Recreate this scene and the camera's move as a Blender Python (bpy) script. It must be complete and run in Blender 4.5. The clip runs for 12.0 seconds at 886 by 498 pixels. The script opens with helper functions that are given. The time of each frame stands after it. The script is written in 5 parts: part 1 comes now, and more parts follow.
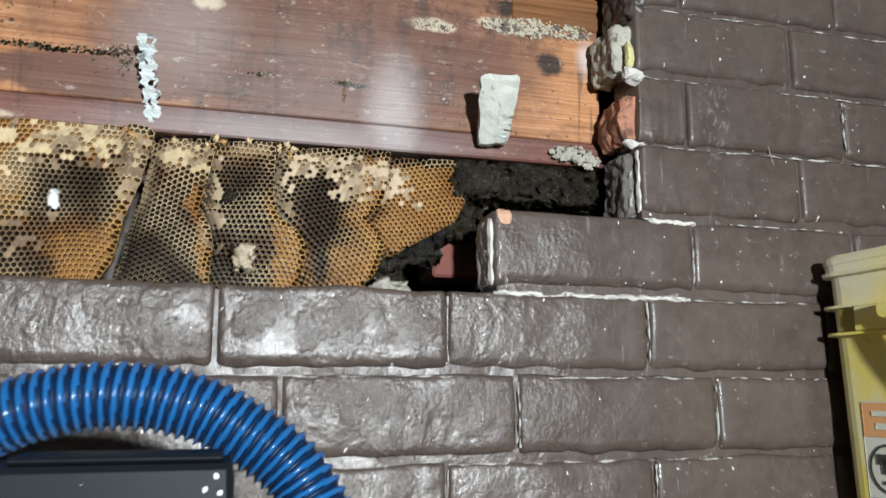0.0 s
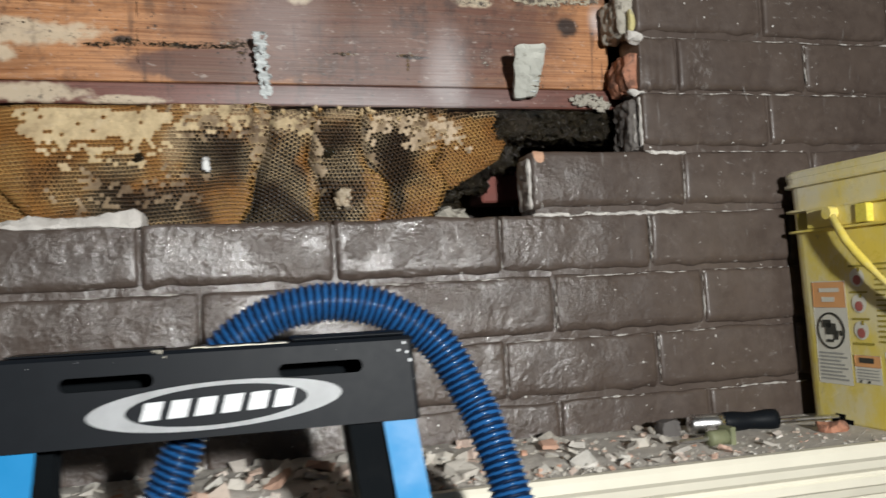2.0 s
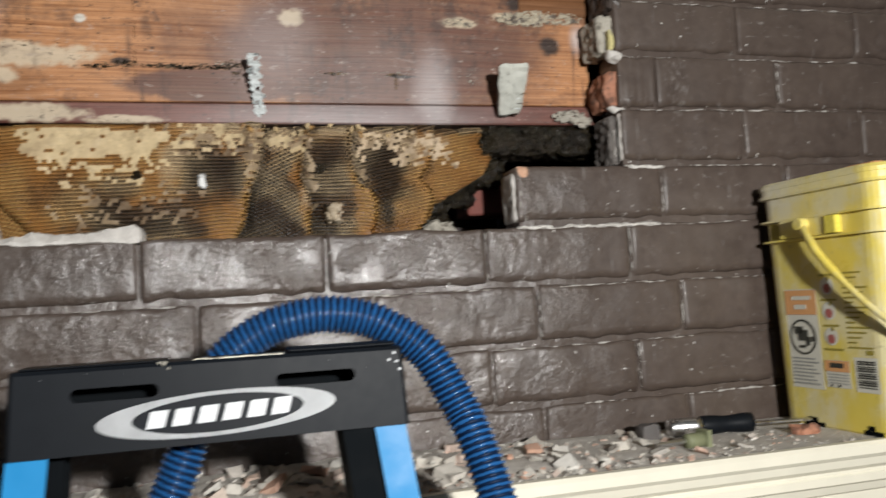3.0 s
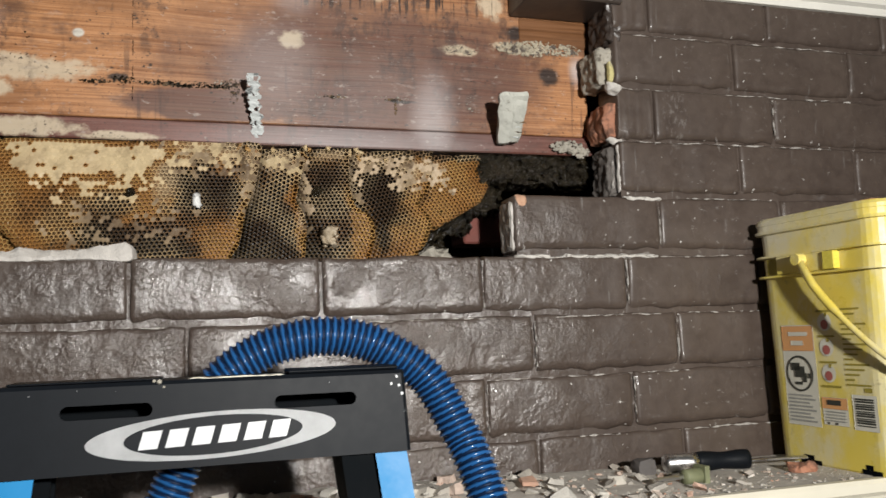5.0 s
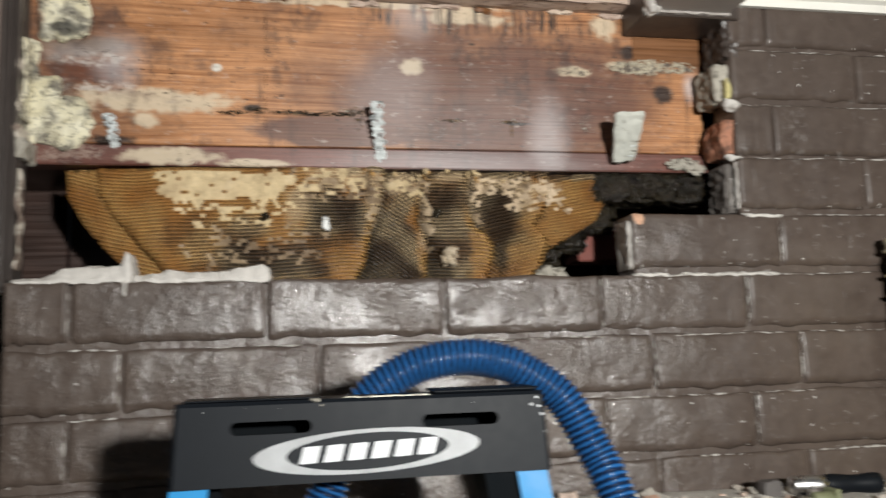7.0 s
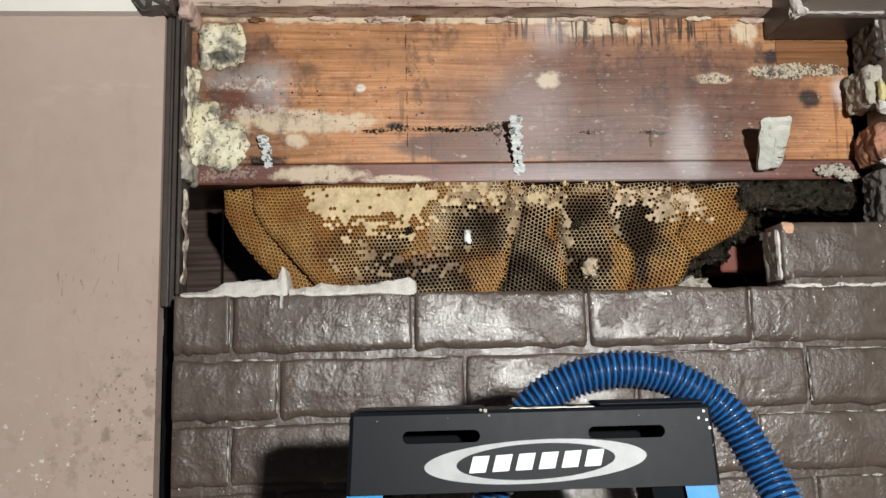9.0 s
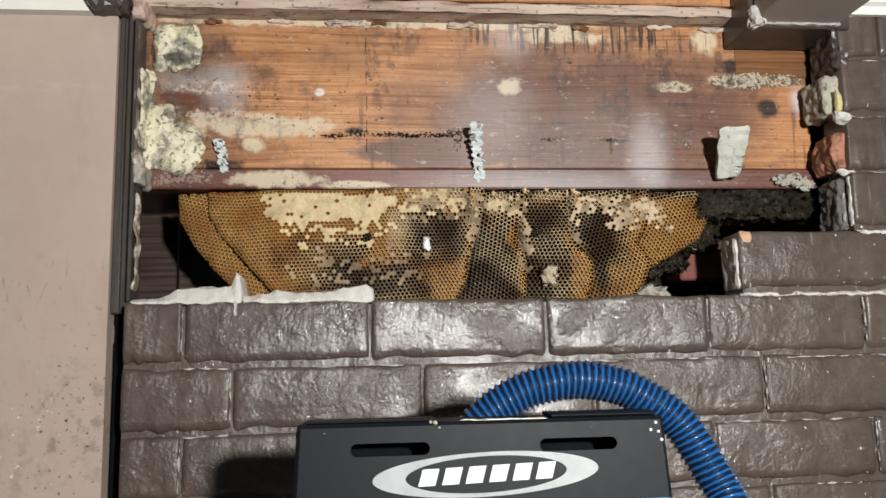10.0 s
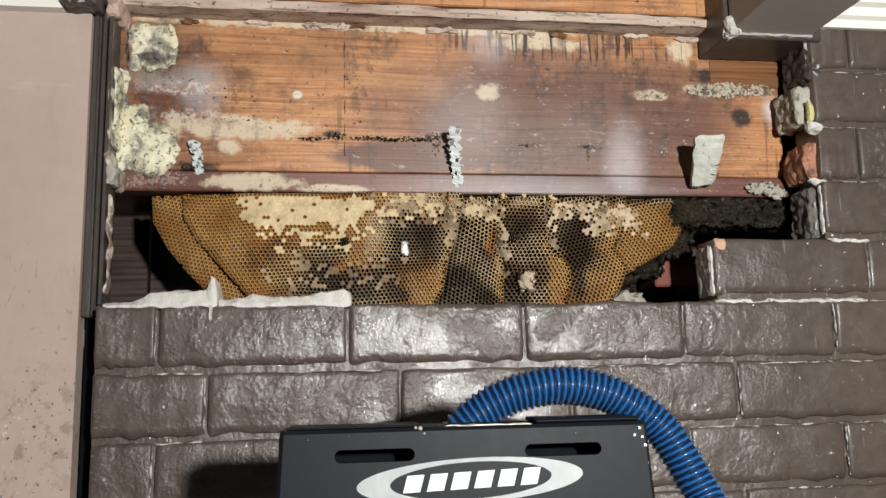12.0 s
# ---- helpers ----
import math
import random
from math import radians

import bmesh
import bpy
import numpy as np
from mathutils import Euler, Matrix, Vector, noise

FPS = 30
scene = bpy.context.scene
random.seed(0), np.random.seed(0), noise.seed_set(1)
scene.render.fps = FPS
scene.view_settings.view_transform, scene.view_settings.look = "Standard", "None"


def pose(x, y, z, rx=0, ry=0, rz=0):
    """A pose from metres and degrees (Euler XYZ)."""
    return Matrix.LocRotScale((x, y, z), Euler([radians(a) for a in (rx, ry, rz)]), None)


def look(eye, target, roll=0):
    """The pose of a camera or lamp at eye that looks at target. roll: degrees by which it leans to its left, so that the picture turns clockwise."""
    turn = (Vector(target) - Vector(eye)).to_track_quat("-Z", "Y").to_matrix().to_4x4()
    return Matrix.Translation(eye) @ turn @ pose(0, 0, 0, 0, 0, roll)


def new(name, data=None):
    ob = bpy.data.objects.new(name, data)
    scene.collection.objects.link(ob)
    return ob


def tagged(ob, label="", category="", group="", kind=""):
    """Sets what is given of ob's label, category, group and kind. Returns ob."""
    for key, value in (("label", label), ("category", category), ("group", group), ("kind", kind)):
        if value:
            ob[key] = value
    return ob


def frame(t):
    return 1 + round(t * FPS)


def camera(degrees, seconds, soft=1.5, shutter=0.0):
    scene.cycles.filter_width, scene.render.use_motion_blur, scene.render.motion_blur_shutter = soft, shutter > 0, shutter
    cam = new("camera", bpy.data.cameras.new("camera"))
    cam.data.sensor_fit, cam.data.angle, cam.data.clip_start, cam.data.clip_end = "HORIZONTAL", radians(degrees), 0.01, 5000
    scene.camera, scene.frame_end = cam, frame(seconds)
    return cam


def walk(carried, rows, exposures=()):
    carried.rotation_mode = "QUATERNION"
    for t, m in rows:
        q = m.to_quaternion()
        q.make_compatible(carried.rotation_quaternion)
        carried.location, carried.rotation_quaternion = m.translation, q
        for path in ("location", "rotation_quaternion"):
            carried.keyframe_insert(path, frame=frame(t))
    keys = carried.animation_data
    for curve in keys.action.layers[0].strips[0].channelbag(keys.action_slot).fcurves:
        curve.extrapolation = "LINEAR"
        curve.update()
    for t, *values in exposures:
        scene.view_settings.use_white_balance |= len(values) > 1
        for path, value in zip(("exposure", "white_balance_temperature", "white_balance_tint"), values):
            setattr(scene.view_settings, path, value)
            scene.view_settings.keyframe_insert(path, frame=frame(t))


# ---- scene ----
cam = camera(57.8, 12.0, shutter=0.5)
PATH = [
    (0, (0.076, -0.81, 1.908), (0.608, 1.087, 2.255), 0.1),
    (0.5, (0.045, -0.869, 1.899), (0.611, 1.028, 2.182), 0.6),
    (1, (0.078, -0.978, 1.9), (0.594, 0.943, 2.109), -1.0),
    (1.5, (0.052, -1.048, 1.908), (0.555, 0.883, 2.034), -2.4),
    (2, (-0.06, -1.073, 1.91), (0.451, 0.858, 2.014), -2.8),
    (2.5, (-0.12, -1.123, 1.909), (0.29, 0.832, 2.011), -2.7),
    (3, (-0.069, -1.117, 1.915), (0.468, 0.806, 2.035), -3.2),
    (3.2, (-0.057, -1.109, 1.926), (0.528, 0.8, 2.054), -3.2),
    (4.8, (-0.08, -1.087, 1.915), (0.525, 0.808, 2.118), -2.1),
    (5, (-0.087, -1.095, 1.906), (0.497, 0.807, 2.109), -1.9),
    (5.5, (-0.09, -1.09, 1.903), (0.457, 0.823, 2.102), -1.3),
    (6, (-0.087, -1.092, 1.898), (0.448, 0.826, 2.086), -1.5),
    (6.5, (-0.081, -1.102, 1.914), (0.458, 0.813, 2.119), -1.9),
    (7, (-0.139, -1.113, 1.918), (0.234, 0.838, 2.153), -1.6),
    (7.5, (-0.186, -1.121, 1.914), (-0.022, 0.857, 2.158), -0.9),
    (7.7, (-0.196, -1.119, 1.912), (-0.076, 0.863, 2.147), -0.6),
    (9.3, (-0.187, -1.12, 1.924), (-0.071, 0.858, 2.196), -1.4),
    (9.5, (-0.18, -1.117, 1.926), (-0.047, 0.86, 2.198), -1.3),
    (10, (-0.173, -1.109, 1.925), (0.011, 0.863, 2.203), -1.2),
    (10.5, (-0.159, -1.107, 1.927), (0.07, 0.862, 2.195), -1.0),
    (11, (-0.157, -1.102, 1.923), (0.119, 0.861, 2.189), -1.2),
    (11.5, (-0.177, -1.108, 1.928), (0.104, 0.852, 2.204), -1.3),
    (12, (-0.19, -1.103, 1.925), (0.078, 0.858, 2.215), -1.1),
]
walk(cam, [(t, look(eye, target, roll)) for t, eye, target, roll in PATH],
     [(0.0, 0.42, 5650, 3), (0.6, 0.44, 5700, 3), (1.0, 0.33, 5850, 4), (1.5, -0.12, 6050, 5), (2.2, -0.07, 6100, 8), (5.0, -0.03, 6320, 9), (8.0, 0.12, 6180, 7), (12.0, 0.20, 6180, 7)])

# ---- world and lamps ----
world = bpy.data.worlds.new("night")
scene.world = world
world.use_nodes = True
world.node_tree.nodes["Background"].inputs[0].default_value = (0.75, 0.85, 1.0, 1)
world.node_tree.nodes["Background"].inputs[1].default_value = 0.022


def area_lamp(name, eye, target, size, watts, colour):
    data = bpy.data.lights.new(name, "AREA")
    data.shape, data.size, data.energy, data.color = "DISK", size, watts, colour
    ob = new(name, data)
    ob.matrix_world = look(eye, target)
    return ob


area_lamp("work_light", (0.32, -1.90, 2.15), (0.10, 0, 2.04), 0.09, 50.5, (1.0, 0.955, 0.89))


# ---- materials ----
class Nodes:
    """A short hand for building one material's node tree."""

    def __init__(self, name, rough=0.6, metal=0.0):
        self.mat = bpy.data.materials.new(name)
        self.mat.use_nodes = True
        self.tree = self.mat.node_tree
        self.bsdf = self.tree.nodes["Principled BSDF"]
        self.put("Roughness", rough)
        self.put("Metallic", metal)
        self.pos = self.tree.nodes.new("ShaderNodeNewGeometry").outputs["Position"]

    def put(self, name, value):
        if isinstance(value, bpy.types.NodeSocket):
            self.tree.links.new(value, self.bsdf.inputs[name])
        elif isinstance(value, tuple):
            self.bsdf.inputs[name].default_value = (*value, 1)
        else:
            self.bsdf.inputs[name].default_value = value
        return self

    def node(self, kind, *values, operation=""):
        n = self.tree.nodes.new(kind)
        if operation:
            n.operation = operation
        for i, v in enumerate(values):
            if v is None:
                continue
            if isinstance(v, bpy.types.NodeSocket):
                self.tree.links.new(v, n.inputs[i])
            else:
                n.inputs[i].default_value = v
        return n

    def m(self, op, a, b=0.0, c=0.0):
        return self.node("ShaderNodeMath", a, b, c, operation=op).outputs[0]

    def v(self, op, a, b=(0, 0, 0)):
        n = self.node("ShaderNodeVectorMath", a, b, operation=op)
        return n.outputs["Value"] if op == "LENGTH" else n.outputs["Vector"]

    def noise(self, scale, detail=4.0, rough=0.6, stretch=(1, 1, 1), out="Fac", distort=0.0, shift=(0, 0, 0)):
        at = self.v("ADD", self.v("MULTIPLY", self.pos, stretch), shift)
        n = self.node("ShaderNodeTexNoise")
        self.tree.links.new(at, n.inputs["Vector"])
        n.inputs["Scale"].default_value, n.inputs["Detail"].default_value = scale, detail
        n.inputs["Roughness"].default_value, n.inputs["Distortion"].default_value = rough, distort
        return n.outputs[out]

    def remap(self, value, lo, hi, a=0.0, b=1.0):
        n = self.node("ShaderNodeMapRange", value, lo, hi, a, b)
        n.interpolation_type = "SMOOTHSTEP"
        return n.outputs[0]

    def ramp(self, value, *stops):
        n = self.node("ShaderNodeValToRGB", value)
        e = n.color_ramp.elements
        while len(e) < len(stops):
            e.new(0.5)
        for s, (at, col) in zip(e, stops):
            s.position, s.color = at, (*col, 1)
        return n.outputs[0]

    def mix(self, fac, a, b):
        n = self.tree.nodes.new("ShaderNodeMix")
        n.data_type = "RGBA"
        for i, v in ((0, fac), (6, a), (7, b)):
            if isinstance(v, bpy.types.NodeSocket):
                self.tree.links.new(v, n.inputs[i])
            else:
                n.inputs[i].default_value = (*v, 1) if isinstance(v, tuple) else v
        return n.outputs[2]

    def spot(self, x, z, rx, rz, wobble=0.5, soft=0.35, freq=25.0):
        """1 inside a ragged stain at (x, z) on an upright face, 0 outside."""
        d = self.v("MULTIPLY", self.v("SUBTRACT", self.pos, (x, 0, z)), (1 / rx, 0, 1 / rz))
        n = self.v("MULTIPLY", self.v("SUBTRACT", self.noise(freq, 5.0, 0.65, out="Color"), (0.5, 0.5, 0.5)), (2 * wobble, 0, 2 * wobble))
        return self.remap(self.v("LENGTH", self.v("ADD", d, n)), 1 - soft, 1 + soft, 1.0, 0.0)

    def bump(self, height, strength=0.3, distance=0.002, under=None):
        n = self.node("ShaderNodeBump")
        n.inputs["Strength"].default_value, n.inputs["Distance"].default_value = strength, distance
        self.tree.links.new(height, n.inputs["Height"])
        if under is not None:
            self.tree.links.new(under, n.inputs["Normal"])
        self.tree.links.new(n.outputs[0], self.bsdf.inputs["Normal"])
        return n.outputs[0]


def plain(name, colour, rough=0.6, metal=0.0, vary=0.25, scale=40.0, relief=0.15, distance=0.001, gloss=0.5, wear=0.08):
    n = Nodes(name, rough, metal)
    n.put("Specular IOR Level", gloss)
    dark = tuple(c * (1 - vary) for c in colour)
    light = tuple(min(1, c * (1 + vary)) for c in colour)
    a, b = n.noise(scale, 5.0), n.noise(scale * 0.15, 3.0)
    n.put("Base Color", n.ramp(n.m("ADD", n.m("MULTIPLY", a, 0.5), n.m("MULTIPLY", b, 0.5)), (0.3, dark), (0.7, light)))
    n.put("Roughness", n.remap(a, 0.3, 0.7, max(0.03, rough - wear), min(1, rough + wear)))
    n.bump(n.noise(scale * 5, 4.0), relief, distance)
    return n.mat


def brick_paint():
    n = Nodes("brown_brick_paint")
    fine, mid, big = n.noise(230, 4.0, 0.65), n.noise(48, 6.0, 0.62, distort=0.6), n.noise(7, 4.0)
    patch = n.remap(n.noise(13, 4.0, 0.6, shift=(2, 5, 0)), 0.40, 0.64, 0.16, 1.0)
    blobs = n.noise(70, 3.0, 0.55, (1, 1, 0.75), distort=1.0, shift=(1, 0, 4))
    col = n.ramp(n.m("ADD", n.m("MULTIPLY", mid, 0.5), n.m("MULTIPLY", big, 0.5)), (0.3, (0.054, 0.039, 0.032)), (0.7, (0.095, 0.071, 0.057)))
    flecks = n.remap(n.noise(130, 2.0, 0.5, (1, 1, 0.8)), 0.735, 0.75)
    scuffs = n.m("MULTIPLY", n.remap(n.noise(45, 5.0, 0.7, (0.7, 1, 1.3), shift=(3, 0, 1)), 0.60, 0.74), 0.4)
    col = n.mix(scuffs, col, (0.19, 0.175, 0.165))
    runs = n.m("MULTIPLY", n.remap(n.noise(40, 3.0, 0.6, (3.0, 1, 0.35), shift=(0, 0, 3)), 0.62, 0.70), n.remap(n.noise(9, 2.0, shift=(6, 0, 0)), 0.45, 0.6))
    col = n.mix(n.m("MULTIPLY", runs, 0.35), col, (0.26, 0.25, 0.24))
    worn = n.m("MULTIPLY", n.remap(n.noise(85, 6.0, 0.75, (0.8, 1, 1.2), shift=(8, 0, 2)), 0.60, 0.66), n.remap(n.noise(8, 3.0, shift=(3, 0, 9)), 0.48, 0.62))
    col = n.mix(n.m("MULTIPLY", worn, 0.55), col, (0.34, 0.32, 0.30))
    splash = n.m("MULTIPLY", n.spot(0.645, 2.225, 0.022, 0.05, 0.7, 0.4, 20), n.remap(n.noise(110, 4.0, 0.7, (1.3, 1, 0.7), shift=(1, 0, 8)), 0.52, 0.60))
    col = n.mix(n.m("MULTIPLY", splash, 0.2), col, (0.40, 0.38, 0.36))
    col = n.mix(flecks, col, (0.62, 0.6, 0.57))
    n.put("Base Color", col)
    # honey and water have run down the bricks under the opening, which are wet and shiny
    xyz = n.node("ShaderNodeSeparateXYZ", n.pos)
    wet = n.m("MULTIPLY", n.m("MULTIPLY", n.remap(xyz.outputs[0], 0.28, 0.56, 1.0, 0.12), n.remap(xyz.outputs[0], -0.50, -0.10, 0.35, 0.95)), n.remap(n.noise(11, 4.0, 0.6), 0.30, 0.52, 0.35, 1.0))
    n.put("Roughness", n.m("SUBTRACT", n.remap(mid, 0.3, 0.7, 0.44, 0.56), n.m("MULTIPLY", wet, 0.10)))
    n.put("Specular IOR Level", n.m("ADD", 0.34, n.m("MULTIPLY", wet, 0.25)))
    n.put("Coat Weight", n.m("ADD", 0.14, n.m("MULTIPLY", wet, 0.66))).put("Coat Roughness", n.remap(n.noise(35, 4.0, 0.6, shift=(5, 0, 5)), 0.35, 0.65, 0.09, 0.28))
    amount = n.m("ADD", n.remap(xyz.outputs[0], 0.35, 0.6, 0.34, 0.13), n.m("MULTIPLY", wet, 0.65))
    swell = n.m("MULTIPLY", n.m("ADD", n.m("MULTIPLY", n.m("MULTIPLY", blobs, patch), 1.0), n.m("MULTIPLY", n.noise(22, 3.0, 0.5, shift=(7, 0, 3)), 1.1)), amount)
    first = n.bump(swell, 0.62, 0.0034)
    second = n.bump(n.m("MULTIPLY", n.m("ADD", fine, mid), n.m("MULTIPLY", amount, n.m("ADD", 0.35, patch))), 0.85, 0.0019, first)
    n.tree.links.new(second, n.bsdf.inputs["Coat Normal"])
    return n.mat


def pine(name, pale, deep, marks=True):
    n = Nodes(name, 0.5)
    warp = n.noise(2.2, 3.0, 0.5, (1, 1, 2.5))
    xyz = n.node("ShaderNodeSeparateXYZ", n.pos)

    def streak(stretch, drift, detail, seed):
        at = n.node("ShaderNodeCombineXYZ", n.m("MULTIPLY", xyz.outputs[0], 1.6), seed, n.m("ADD", n.m("MULTIPLY", xyz.outputs[2], stretch), n.m("MULTIPLY", warp, drift)))
        g = n.node("ShaderNodeTexNoise")
        n.tree.links.new(at.outputs[0], g.inputs["Vector"])
        g.inputs["Scale"].default_value, g.inputs["Detail"].default_value, g.inputs["Roughness"].default_value = 2.6, detail, 0.62
        return g.outputs["Fac"]

    grain, lines = streak(70.0, 2.2, 4.0, 0.0), streak(210.0, 6.5, 2.0, 3.0)
    fibre = n.noise(120, 3.0, 0.6, (0.10, 1, 3.5))
    col = n.ramp(grain, (0.30, deep), (0.48, tuple(0.6 * a + 0.4 * b for a, b in zip(pale, deep))), (0.64, pale))
    col = n.mix(n.m("MULTIPLY", n.remap(lines, 0.50, 0.66), 0.36), col, tuple(c * 0.5 for c in deep))
    col = n.mix(n.m("MULTIPLY", n.remap(fibre, 0.35, 0.7), 0.18), col, tuple(min(1, c * 1.5) for c in pale))
    big = n.noise(6, 4.0, 0.6, (1, 1, 2))
    col = n.mix(n.m("MULTIPLY", n.remap(big, 0.45, 0.7), 0.4), col, tuple(c * 0.45 for c in deep))
    rough = n.remap(grain, 0.3, 0.7, 0.30, 0.50)
    if marks:
        cream, dirt, black = (0.60, 0.50, 0.36), (0.085, 0.042, 0.034), (0.012, 0.011, 0.012)
        red = n.m("MAXIMUM", n.spot(0.17, 2.31, 0.27, 0.125, 0.8, 0.45, 6), n.spot(-0.06, 2.243, 0.13, 0.026, 0.3, 0.15, 25))
        col = n.mix(n.m("MULTIPLY", red, 0.85), col, n.ramp(n.m("ADD", n.m("MULTIPLY", grain, 0.6), n.m("MULTIPLY", lines, 0.4)), (0.34, (0.125, 0.060, 0.050)), (0.62, (0.060, 0.027, 0.023))))
        col = n.mix(n.m("MULTIPLY", n.spot(-0.45, 2.33, 0.085, 0.13, 0.7, 0.4, 14), 0.6), col, dirt)
        col = n.mix(n.m("MULTIPLY", n.spot(-0.43, 2.362, 0.065, 0.014, 0.7, 0.4, 25), 0.7), col, (0.19, 0.165, 0.14))
        col = n.mix(n.m("MULTIPLY", n.spot(-0.43, 2.325, 0.055, 0.017, 0.5, 0.25, 22), 0.85), col, (0.12, 0.040, 0.022))
        fuzz = n.m("MULTIPLY", n.remap(n.noise(90, 5.0, 0.7, shift=(6, 0, 6)), 0.47, 0.56), n.m("MAXIMUM", n.spot(-0.42, 2.343, 0.06, 0.010, 0.8, 0.4, 25), n.spot(-0.42, 2.302, 0.065, 0.010, 0.8, 0.4, 25)))
        col = n.mix(n.m("MULTIPLY", fuzz, 0.85), col, (0.52, 0.46, 0.40))
        for x, z, rx, rz in ((-0.335, 2.283, 0.11, 0.016), (-0.346, 2.254, 0.018, 0.010), (-0.312, 2.200, 0.062, 0.013), (-0.19, 2.191, 0.05, 0.006), (0.048, 2.350, 0.016, 0.014),
                             (0.135, 2.434, 0.065, 0.013), (0.312, 2.352, 0.028, 0.009), (0.37, 2.43, 0.022, 0.02), (0.42, 2.362, 0.045, 0.010), (-0.15, 2.449, 0.33, 0.007)):
            col = n.mix(n.m("MULTIPLY", n.spot(x, z, rx, rz, 1.0, 0.3, 48), 0.82), col, cream)
        col = n.mix(n.spot(-0.246, 2.337, 0.0075, 0.0065, 0.25, 0.25, 40), col, (0.66, 0.62, 0.54))
        for x, z, rx, rz in ((0.468, 2.318, 0.017, 0.016), (0.412, 2.387, 0.017, 0.012), (-0.195, 2.277, 0.013, 0.006), (-0.45, 2.40, 0.03, 0.02), 
                             (0.215, 2.262, 0.02, 0.003), (-0.39, 2.223, 0.03, 0.008)):
            col = n.mix(n.m("MULTIPLY", n.spot(x, z, rx, rz, 1.0 if rz < 0.01 else 0.5, 0.35, 70), 0.9), col, black)
        drip = n.m("MULTIPLY", n.remap(n.noise(60, 2.0, 0.5, (2.2, 1, 0.14)), 0.53, 0.60), n.spot(0.17, 2.434, 0.20, 0.030, 0.9, 0.4, 30))
        col = n.mix(n.m("MULTIPLY", drip, 0.95), col, (0.02, 0.014, 0.012))
        smear = n.m("MULTIPLY", n.remap(n.noise(30, 6.0, 0.75, (1.3, 1, 0.8), shift=(9, 0, 1)), 0.48, 0.62), n.remap(n.noise(5, 3.0, shift=(1, 0, 0)), 0.42, 0.62))
        col = n.mix(n.m("MULTIPLY", smear, 0.7), col, (0.055, 0.032, 0.026))
        chalk = n.m("MULTIPLY", n.remap(n.noise(75, 5.0, 0.75, (0.6, 1, 1.5), shift=(4, 0, 9)), 0.56, 0.66), n.remap(n.noise(6, 3.0, shift=(0, 0, 8)), 0.42, 0.6))
        col = n.mix(n.m("MULTIPLY", chalk, 0.2), col, (0.50, 0.44, 0.40))
        soot = n.m("MULTIPLY", n.remap(n.noise(18, 6.0, 0.7, (0.8, 1, 1.5), shift=(2, 0, 7)), 0.52, 0.72), 0.6)
        col = n.mix(soot, col, (0.09, 0.05, 0.038))
        specks = n.m("MULTIPLY", n.remap(n.noise(120, 3.0, 0.6, (0.8, 1, 1.2)), 0.64, 0.70), n.remap(n.noise(5, 2.0), 0.42, 0.6))
        col = n.mix(n.m("MULTIPLY", specks, 0.9), col, (0.03, 0.024, 0.02))
        grit = n.m("MULTIPLY", n.remap(n.noise(260, 3.0, 0.6, shift=(3, 0, 3)), 0.62, 0.70), n.m("MAXIMUM", n.remap(n.noise(9, 3.0, 0.6, shift=(7, 0, 4)), 0.40, 0.60), n.m("MAXIMUM", n.spot(-0.34, 2.275, 0.14, 0.03, 0.5, 0.5, 14), n.spot(-0.43, 2.33, 0.09, 0.05, 0.6, 0.5, 14))))
        col = n.mix(n.m("MULTIPLY", grit, 0.75), col, (0.028, 0.018, 0.014))
        run = n.m("MULTIPLY", n.remap(n.noise(75, 2.0, 0.5, (1.2, 1, 0.07), shift=(2, 0, 6)), 0.64, 0.70), n.remap(n.noise(7, 3.0, shift=(9, 0, 9)), 0.45, 0.6))
        col = n.mix(n.m("MULTIPLY", run, 0.5), col, (0.05, 0.026, 0.020))
        light = n.m("MULTIPLY", n.remap(n.noise(60, 4.0, 0.7, (0.6, 1, 1), shift=(5, 0, 2)), 0.64, 0.7), 0.5)
        col = n.mix(light, col, (0.45, 0.38, 0.33))
        flecks = n.m("MULTIPLY", n.remap(n.noise(150, 3.0, 0.6, (0.8, 1, 1.1), shift=(1, 0, 5)), 0.655, 0.70), n.remap(n.noise(8, 3.0, shift=(4, 0, 4)), 0.42, 0.58))
        col = n.mix(n.m("MULTIPLY", flecks, 0.35), col, (0.55, 0.48, 0.42))
        pits = n.m("MULTIPLY", n.remap(n.noise(95, 3.0, 0.55, (0.9, 1, 1.2), shift=(8, 0, 1)), 0.67, 0.71), n.remap(n.noise(6, 3.0, shift=(5, 0, 2)), 0.44, 0.6))
        col = n.mix(n.m("MULTIPLY", pits, 0.85), col, (0.022, 0.015, 0.012))
        # white dust blown on to the board; the soft patches also paint in glare
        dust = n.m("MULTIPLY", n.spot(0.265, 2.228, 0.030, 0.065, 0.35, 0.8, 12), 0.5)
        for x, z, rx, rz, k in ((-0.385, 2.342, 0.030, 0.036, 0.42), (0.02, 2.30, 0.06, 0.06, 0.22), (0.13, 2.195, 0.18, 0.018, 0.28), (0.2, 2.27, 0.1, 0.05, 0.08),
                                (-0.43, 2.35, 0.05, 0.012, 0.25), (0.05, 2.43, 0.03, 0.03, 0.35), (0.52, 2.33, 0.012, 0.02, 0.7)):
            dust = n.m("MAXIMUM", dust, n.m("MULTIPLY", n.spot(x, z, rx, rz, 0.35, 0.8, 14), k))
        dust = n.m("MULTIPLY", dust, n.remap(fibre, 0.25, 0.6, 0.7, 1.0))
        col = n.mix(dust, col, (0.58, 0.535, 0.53))
